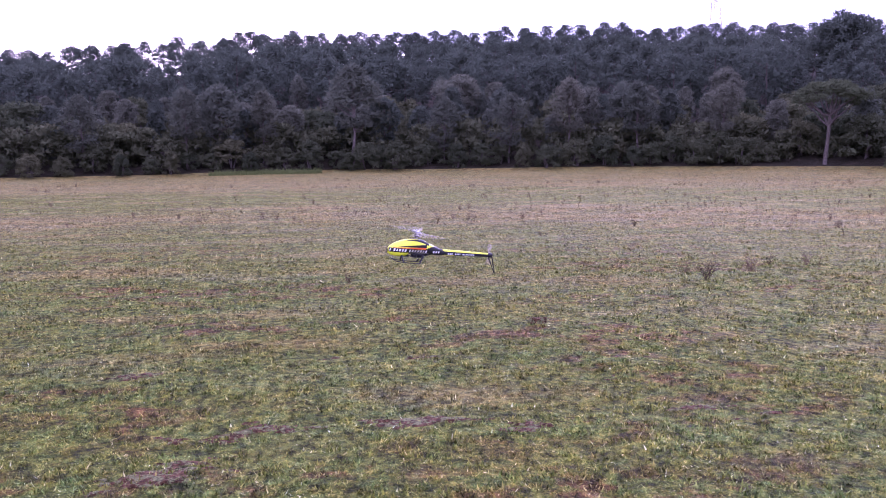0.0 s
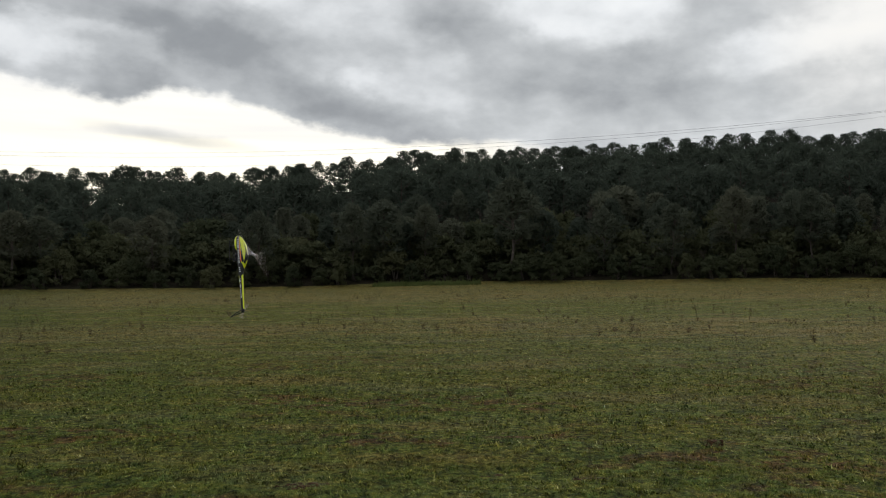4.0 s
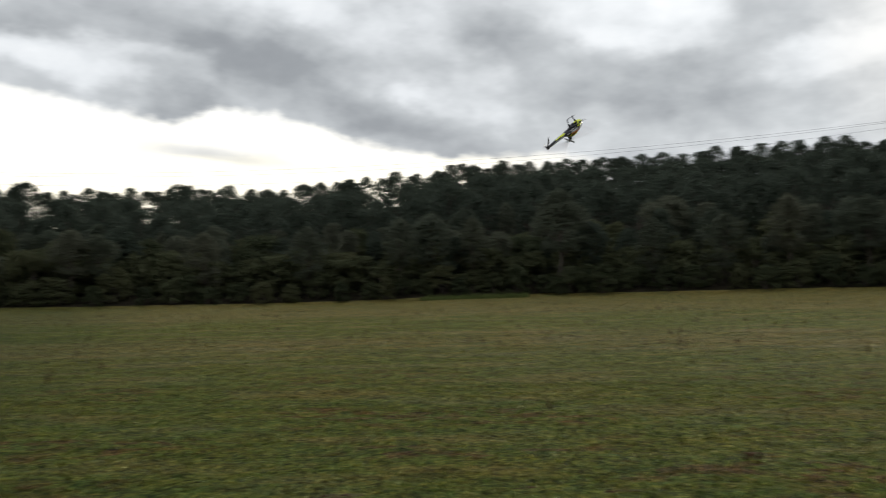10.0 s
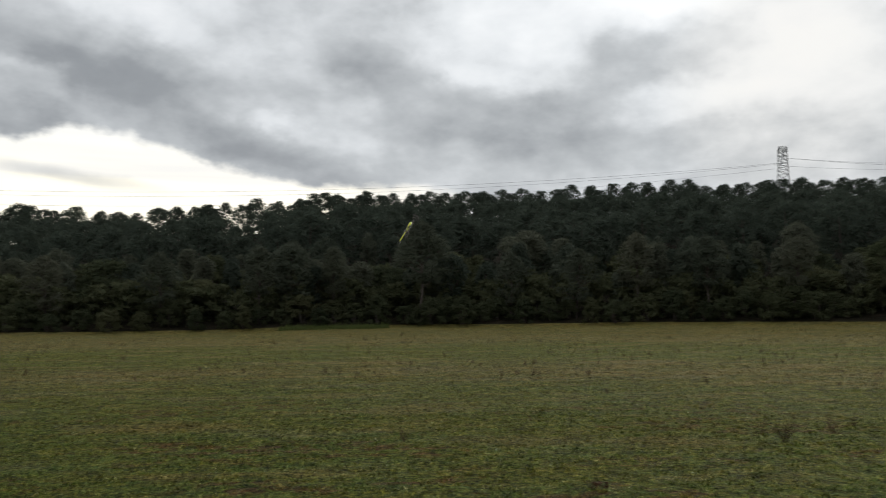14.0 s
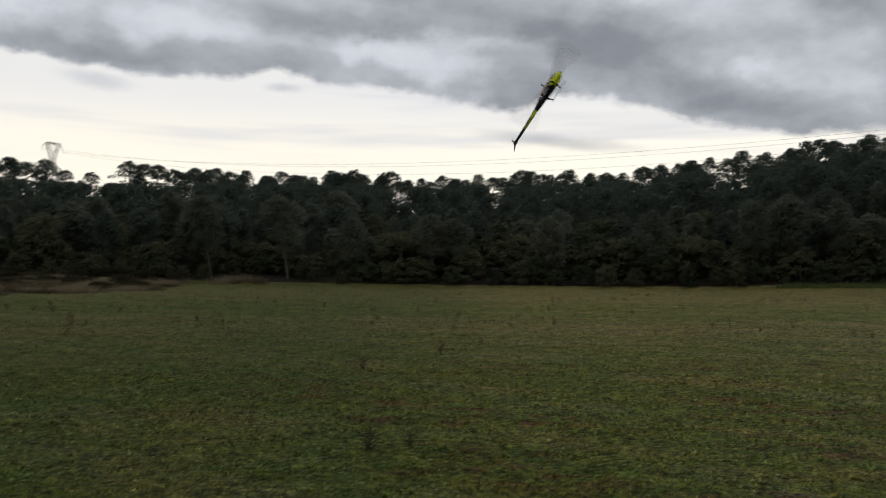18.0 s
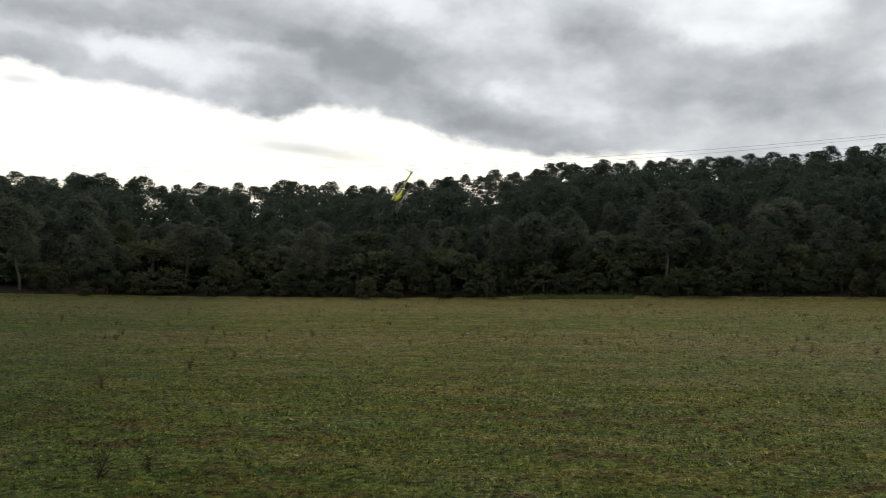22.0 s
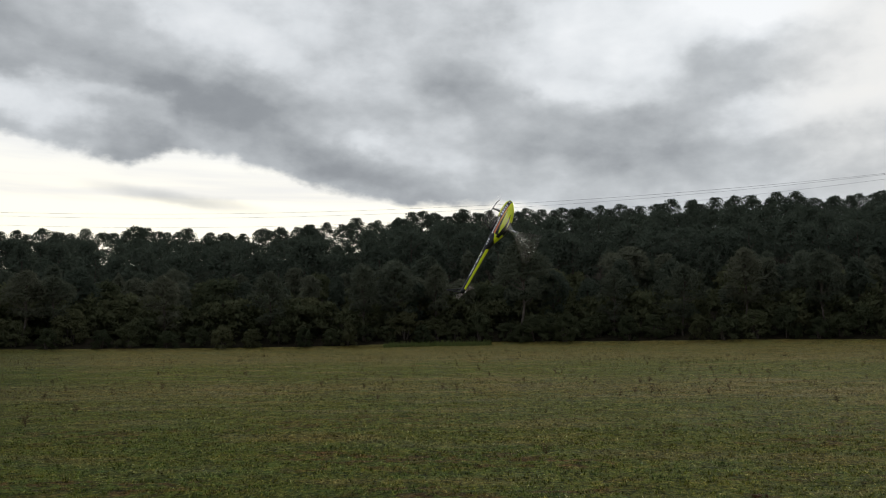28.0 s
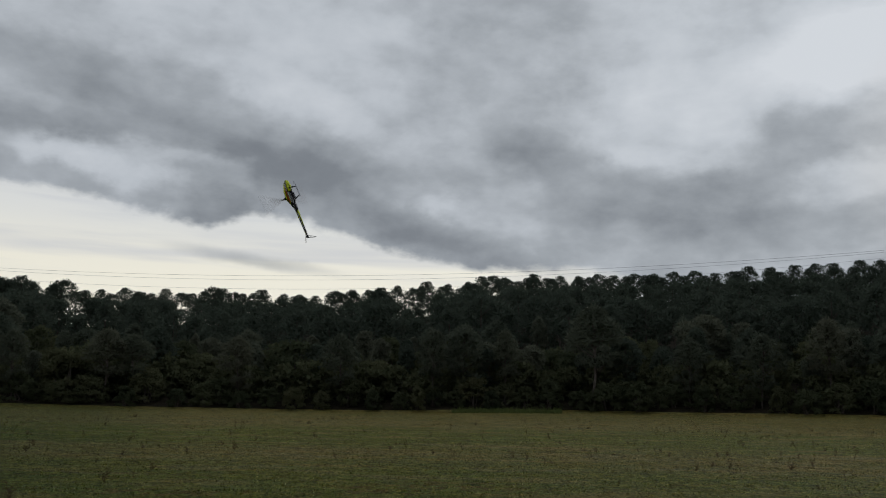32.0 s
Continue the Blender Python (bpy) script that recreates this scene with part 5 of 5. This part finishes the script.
    # chassis under the canopy, landing gear
    for k in (1, -1):
        x = k * 0.03
        put("side_frame", joined([tube([(x, 0.13, -0.060), (x, 0.04, -0.082), (x, -0.05, -0.082), (x, -0.13, -0.034)], [0.006, 0.007, 0.007, 0.006], 6), tube([(x, 0.05, -0.03), (x, 0.03, -0.082)], [0.006, 0.006], 5), tube([(x, -0.01, -0.03), (x, -0.03, -0.082)], [0.008, 0.006], 5)]), BLACK, label="thin black carbon chassis plate")
    put("battery", joined([tube([(0, 0.30, -0.056), (0, 0.29, -0.058), (0, 0.10, -0.066), (0, 0.09, -0.066)], [0.018, 0.026, 0.024, 0.016], 6)]), BLACK)
    put("motor", tube([(0, 0.02, -0.026), (0, 0.02, -0.032), (0, 0.02, -0.078), (0, 0.02, -0.084)], [0.030, 0.044, 0.040, 0.024], 14), BLACK)
    put("gear_case", tube([(0, -0.02, -0.05), (0, -0.07, -0.052), (0, -0.15, -0.040), (0, -0.20, -0.036)], [0.034, 0.030, 0.018, 0.010], 10), BLACK)
    for y, back in ((0.165, 0.02), (-0.045, -0.05)):
        for k in (1, -1):
            put("gear_strut", tube([(k * 0.016, y + back, -0.058), (k * 0.050, y + back * 0.8, -0.084), (k * 0.086, y + back * 0.3, -0.118), (k * 0.104, y, -0.150)], [0.020, 0.016, 0.011, 0.009], 8), BLACK)
    for k in (1, -1):
        put("skid", tube([(k * 0.105, 0.305, -0.118), (k * 0.106, 0.28, -0.132), (k * 0.106, 0.24, -0.143), (k * 0.106, 0.14, -0.152), (k * 0.106, -0.06, -0.156), (k * 0.106, -0.09, -0.154)], [0.004, 0.0055, 0.0055, 0.0055, 0.0055, 0.0035], 8), BLACK)
    put("mast", tube([(0, 0, 0.12), (0, 0, 0.225)], [0.009, 0.009], 10), METAL)
    put("swashplate", tube([(0, 0, 0.174), (0, 0, 0.177), (0, 0, 0.189), (0, 0, 0.192)], [0.018, 0.036, 0.036, 0.018], 14), BLACK)
    for k in range(3):
        q = k * 2.094
        put("link_rod", tube([(math.cos(q) * 0.038, math.sin(q) * 0.038, 0.19), (math.cos(q + 0.3) * 0.03, math.sin(q + 0.3) * 0.03, 0.222)], [0.004, 0.004], 6), BLACK)
    # main rotor: hub, grips and two blades
    rotor = put("main_rotor", joined([tube([(0, 0, -0.03), (0, 0, -0.012), (0, 0, 0.02), (0, 0, 0.03)], [0.014, 0.024, 0.024, 0.008], 12), tube([(-0.10, 0, 0), (0.10, 0, 0)], [0.014, 0.014], 10)]), METAL, label="bright metal rotor head")
    for s in (1, -1):
        put("blade_grip", tube([(s * 0.05, 0, 0), (s * 0.07, 0, 0), (s * 0.12, 0, 0), (s * 0.135, 0, 0)], [0.014, 0.021, 0.019, 0.012], 8), METAL, rotor)
        span, verts = [0.12, 0.16, 0.24, 0.76, 0.785, 0.79], []
        chords = [0.026, 0.040, 0.046, 0.044, 0.034, 0.016]
        for x, c in zip(span, chords):
            verts += [(s * x, s * (c * 0.35), 0.0), (s * x, s * c * 0.1, 0.0038), (s * x, -s * c * 0.65, 0.0), (s * x, s * c * 0.1, -0.0034)]
        faces = [(i * 4 + j, i * 4 + (j + 1) % 4, i * 4 + 4 + (j + 1) % 4, i * 4 + 4 + j) for i in range(5) for j in range(4)]
        put("rotor_blade", (verts, faces), BLADE, rotor, "long pale rotor blade")
    rotor.matrix_basis = pose(0, 0, 0.238)
    small = put("tail_rotor", tube([(-0.012, 0, 0), (0.012, 0, 0)], [0.013, 0.013], 10), METAL)
    for s in (1, -1):
        verts = []
        for z, c in ((0.015, 0.013), (0.04, 0.020), (0.13, 0.018), (0.138, 0.009)):
            verts += [(0.0, c * 0.4, s * z), (0.002, 0, s * z), (0.0, -c * 0.6, s * z), (-0.002, 0, s * z)]
        put("tail_blade", (verts, [(i * 4 + j, i * 4 + (j + 1) % 4, i * 4 + 4 + (j + 1) % 4, i * 4 + 4 + j) for i in range(3) for j in range(4)]), BLADE, small)
    small.matrix_basis = pose(0.052, -0.995, 0)
    return root, rotor, small


helicopter, main_rotor, tail_rotor = make_helicopter()

# seconds, place of the mast's foot, turn about x, y and z
FLIGHT = [
    (0, 1.9858, 10.5336, 0.5463, 5.3, -1.3, 92.3),
    (0.5, 1.5622, 11.1328, 0.6496, 3.2, -1.7, 94.8),
    (1, 1.2007, 12.0005, 0.4121, 2.6, -0.8, 98.1),
    (1.5, 0.8805, 12.7029, 0.6496, 3.8, -2.4, 99.2),
    (2, 0.5499, 13.5293, 0.4637, 7.1, -2.7, 101.5),
    (2.5, 0.3226, 13.8186, 0.722, 6.9, -3.9, 103.4),
    (3.17, -1.42, 14.14, 1.31, 40.2, -0.1, 92.6),
    (3.83, -3.16, 14.90, 1.87, 72.5, 9.1, 85.5),
    (4.5, -4.89, 15.66, 2.43, 105.2, 20.5, 84.5),
    (5, -12.18, 19.69, 2.32, 94.2, 28.5, 97.0),
    (5.3, -18.18, 22.99, 2.77, 55.2, 41.4, 77.7),
    (5.5, -20.60, 24.02, 3.24, 39.4, -2.1, 97.5),
    (5.7, -23.03, 25.05, 3.72, 3.9, -33.8, 134.7),
    (5.87, -25.91, 27.24, 4.77, 37.3, -1.5, 107.1),
    (6, -28.79, 29.42, 5.81, 58.6, 38.8, 97.7),
    (6.5, -37.67, 35.89, 7.76, 114.3, 55.6, 158.3),
    (6.7, -36.76, 34.82, 9.16, 100.3, 9.4, 139.7),
    (7, -36.11, 33.72, 10.90, 103.3, 24.2, 148.8),
    (7.1, -36.28, 33.33, 10.69, 60.0, 14.9, 166.8),
    (7.2, -36.46, 32.94, 10.48, 16.6, 19.9, -173.7),
    (7.3, -36.63, 32.56, 10.27, -27.2, 36.3, -162.3),
    (7.5, -37.64, 31.92, 7.85, -17.2, 21.7, -150.2),
    (8, -31.20, 27.46, 6.27, 15.9, -29.3, 173.3),
    (8.2, -26.77, 25.10, 5.87, 2.0, -12.5, 153.1),
    (8.5, -23.72, 24.11, 4.88, -17.8, -9.8, 154.5),
    (8.8, -20.50, 23.15, 3.20, -8.8, -15.6, 148.6),
    (9, -19.19, 24.14, 3.00, -4.4, -15.6, 157.5),
    (9.3, -13.47, 21.93, 3.04, 1.4, -25.7, 165.2),
    (9.4, -10.81, 20.13, 3.24, 52.0, -11.0, 113.3),
    (9.5, -8.16, 18.32, 3.44, 79.2, 31.6, 83.7),
    (9.7, -2.95, 13.50, 3.77, 118.5, -8.7, 114.6),
    (10, 1.97, 14.94, 4.53, 149.3, -24.6, 159.9),
    (10.07, 3.14, 15.02, 4.53, 159.4, -83.3, 152.4),
    (10.13, 4.31, 15.11, 4.53, -30.3, -37.8, -15.6),
    (10.2, 5.48, 15.19, 4.53, -27.4, 21.0, -14.3),
    (10.33, 7.26, 13.91, 4.29, -70.3, 28.4, -53.4),
    (10.5, 9.04, 12.63, 4.05, -107.8, 10.3, -86.8),
    (10.67, 11.15, 13.87, 3.67, -68.2, -12.9, -128.0),
    (10.8, 13.25, 15.11, 3.28, -23.8, -1.0, -174.0),
    (11, 15.66, 16.42, 3.03, 14.1, 27.9, -163.0),
    (11.13, 16.74, 17.31, 3.49, 48.5, 25.6, -96.7),
    (11.3, 17.82, 18.21, 3.96, 62.3, -2.1, -43.5),
    (11.5, 19.14, 19.71, 4.36, 38.6, -2.2, -0.0),
    (11.6, 20.06, 20.64, 4.62, 15.9, -13.1, 38.4),
    (11.7, 20.98, 21.56, 4.88, -8.8, -7.1, 78.1),
    (12, 25.77, 27.69, 6.39, -28.5, 5.6, 129.7),
    (12.3, 26.68, 33.52, 7.31, -14.4, 31.0, -164.2),
    (12.4, 27.38, 36.25, 7.75, 16.0, 46.1, -116.0),
    (12.5, 28.07, 38.97, 8.19, 51.4, 36.8, -63.3),
    (12.7, 26.80, 42.11, 9.09, 71.0, 10.7, -21.2),
    (12.87, 25.21, 45.07, 9.16, 124.9, -1.7, -47.4),
    (13, 23.62, 48.04, 9.23, 178.5, 12.4, -72.7),
    (13.13, 20.86, 49.23, 9.08, -139.5, -38.5, -119.1),
    (13.3, 18.11, 50.43, 8.93, -65.8, -21.6, 163.9),
    (13.4, 15.91, 50.59, 8.77, -71.9, 12.9, 117.3),
    (13.5, 13.72, 50.75, 8.61, -105.4, 29.2, 57.9),
    (13.6, 11.46, 49.75, 8.06, -41.0, 41.9, 144.1),
    (13.7, 9.19, 48.75, 7.51, -13.0, -4.2, -160.1),
    (13.8, 7.31, 46.82, 7.19, -14.6, 35.0, -124.3),
    (13.9, 5.43, 44.89, 6.86, 31.8, 61.0, -51.8),
    (14, 3.55, 42.97, 6.54, 80.7, 36.3, 22.9),
    (14.1, 2.03, 43.56, 6.34, 49.8, 72.5, -39.1),
    (14.2, 0.51, 44.14, 6.14, -32.1, 51.5, -150.4),
    (14.3, -1.01, 44.73, 5.94, -27.3, 12.3, 176.9),
    (14.5, -3.64, 44.99, 6.55, -44.6, -16.3, -162.4),
    (14.7, -6.28, 45.25, 7.15, -76.0, -34.0, -128.6),
    (14.87, -8.70, 45.71, 7.60, -131.6, -34.9, -39.4),
    (15, -11.11, 46.16, 8.05, -144.7, 8.6, 19.8),
    (15.07, -12.20, 46.03, 8.15, -140.5, -26.2, 60.5),
    (15.13, -13.28, 45.89, 8.24, -172.1, -52.0, 122.5),
    (15.2, -14.37, 45.76, 8.33, 142.0, -37.3, -162.7),
    (15.5, -18.56, 44.05, 8.36, 120.8, -30.2, -172.3),
    (16.17, -14.99, 34.72, 6.43, 132.9, -55.9, -146.4),
    (16.83, -11.43, 25.39, 4.49, 99.2, -81.1, -79.7),
    (17.5, -7.87, 16.06, 2.56, 14.5, -63.5, 37.2),
    (17.73, -6.30, 14.39, 3.58, 68.6, -52.9, -77.6),
    (18, -4.74, 12.72, 4.61, 57.9, -24.7, -138.4),
    (18.1, -4.84, 12.80, 4.98, 50.6, -10.0, 175.2),
    (18.2, -4.94, 12.87, 5.36, 35.0, -5.0, 128.7),
    (18.3, -5.37, 13.50, 5.44, 3.0, 32.3, 100.7),
    (18.4, -5.81, 14.13, 5.53, -56.6, 38.4, 44.3),
    (18.5, -6.24, 14.76, 5.61, -96.3, 6.3, 8.3),
    (18.8, -7.54, 16.71, 4.25, -98.8, -4.9, -6.6),
    (18.87, -7.64, 16.69, 3.71, -83.4, -18.2, -56.2),
    (18.93, -7.74, 16.67, 3.18, -62.8, -14.8, -108.6),
    (19, -7.84, 16.65, 2.64, -52.7, 2.6, -156.2),
    (19.27, -8.39, 18.58, 2.67, -66.3, 61.8, -122.6),
    (19.5, -8.95, 20.51, 2.71, 73.2, 53.7, 52.5),
    (19.67, -8.56, 21.45, 3.68, 147.6, 32.4, 87.0),
    (19.8, -8.18, 22.38, 4.64, -164.2, 0.4, 80.9),
    (19.9, -7.91, 22.40, 4.80, -152.2, -40.4, 23.5),
    (20, -7.65, 22.42, 4.96, -95.7, -40.3, -67.8),
    (20.3, -6.48, 18.80, 4.14, -96.1, -17.0, -98.0),
    (20.5, -6.68, 19.36, 3.37, -80.3, -12.2, -136.6),
    (20.7, -6.82, 19.84, 2.21, -57.7, 1.7, -153.8),
    (21, -6.65, 21.92, 1.47, 1.5, 3.4, -127.2),
    (21.13, -6.13, 22.71, 2.47, 24.5, 3.9, -95.2),
    (21.3, -5.62, 23.49, 3.47, 44.5, -7.7, -65.3),
    (21.37, -5.36, 23.44, 3.76, 77.0, 28.1, -21.6),
    (21.43, -5.09, 23.40, 4.06, 129.8, 22.9, 40.1),
    (21.5, -4.82, 23.35, 4.35, 155.9, -17.3, 79.0),
    (21.6, -4.88, 24.53, 4.71, 146.2, 1.8, 122.9),
    (21.7, -4.93, 25.71, 5.07, 152.6, 22.2, 166.8),
    (21.8, -5.19, 25.16, 4.89, -159.7, 25.8, -144.2),
    (21.9, -5.45, 24.62, 4.71, -125.0, -2.1, -108.0),
    (22, -5.71, 24.08, 4.53, -106.9, -42.6, -86.7),
    (22.3, -5.72, 19.06, 2.36, -46.8, -22.7, -163.4),
    (22.5, -5.81, 18.34, 1.72, -9.4, 5.0, -164.7),
    (22.7, -7.12, 23.84, 2.61, 38.4, -26.0, -170.0),
    (23, -3.28, 15.79, 4.30, 75.5, -72.5, 130.6),
    (23.17, -2.65, 15.33, 5.13, -151.2, -58.4, -25.7),
    (23.33, -2.02, 14.88, 5.97, -157.6, -13.4, -48.4),
    (23.5, -1.39, 14.43, 6.80, 178.2, 25.2, -77.9),
    (23.6, -1.48, 14.32, 7.12, -129.8, 24.9, -39.5),
    (23.7, -1.57, 14.20, 7.43, -89.3, -0.7, -15.3),
    (23.87, -1.75, 14.01, 7.70, -58.6, -51.8, -52.3),
    (24, -1.93, 13.83, 7.96, 31.8, -43.9, -147.5),
    (24.2, -2.41, 14.30, 8.37, 89.6, -8.1, -167.9),
    (24.5, -2.85, 14.39, 8.01, 75.9, -3.3, -168.6),
    (25.17, -2.42, 14.21, 6.33, 74.0, -0.7, 151.7),
    (25.83, -1.99, 14.03, 4.65, 70.9, 0.0, 111.9),
    (26.5, -1.57, 13.85, 2.97, 68.0, -1.4, 72.1),
    (27, -0.61, 12.10, 3.02, 88.0, 2.2, 59.7),
    (27.5, 0.15, 11.33, 3.12, 110.2, 8.5, 67.7),
    (28, 0.54, 10.82, 3.09, 115.5, 14.7, 61.7),
    (28.5, 0.73, 11.65, 3.19, 128.7, 17.7, 67.8),
    (29, 0.41, 11.88, 3.70, 112.0, 6.9, 70.3),
    (29.5, -0.94, 13.04, 4.55, 69.3, 4.9, 107.8),
    (30, -1.52, 12.37, 4.96, 66.7, 3.6, 115.0),
    (30.5, -0.58, 12.56, 5.25, 83.7, 0.7, 179.2),
    (31, -1.45, 14.66, 5.66, 116.1, 18.0, -113.5),
    (31.3, -1.23, 15.84, 5.95, 73.5, -2.7, -104.1),
    (31.5, -2.42, 16.60, 6.19, 85.1, -0.8, -131.7),
    (31.7, -3.93, 17.59, 6.37, 101.5, 6.8, -121.4),
    (32, -5.26, 17.68, 6.20, 104.0, 21.5, -116.3),
]


def motions():
    walk(helicopter, [(t, pose(*place)) for t, *place in FLIGHT])
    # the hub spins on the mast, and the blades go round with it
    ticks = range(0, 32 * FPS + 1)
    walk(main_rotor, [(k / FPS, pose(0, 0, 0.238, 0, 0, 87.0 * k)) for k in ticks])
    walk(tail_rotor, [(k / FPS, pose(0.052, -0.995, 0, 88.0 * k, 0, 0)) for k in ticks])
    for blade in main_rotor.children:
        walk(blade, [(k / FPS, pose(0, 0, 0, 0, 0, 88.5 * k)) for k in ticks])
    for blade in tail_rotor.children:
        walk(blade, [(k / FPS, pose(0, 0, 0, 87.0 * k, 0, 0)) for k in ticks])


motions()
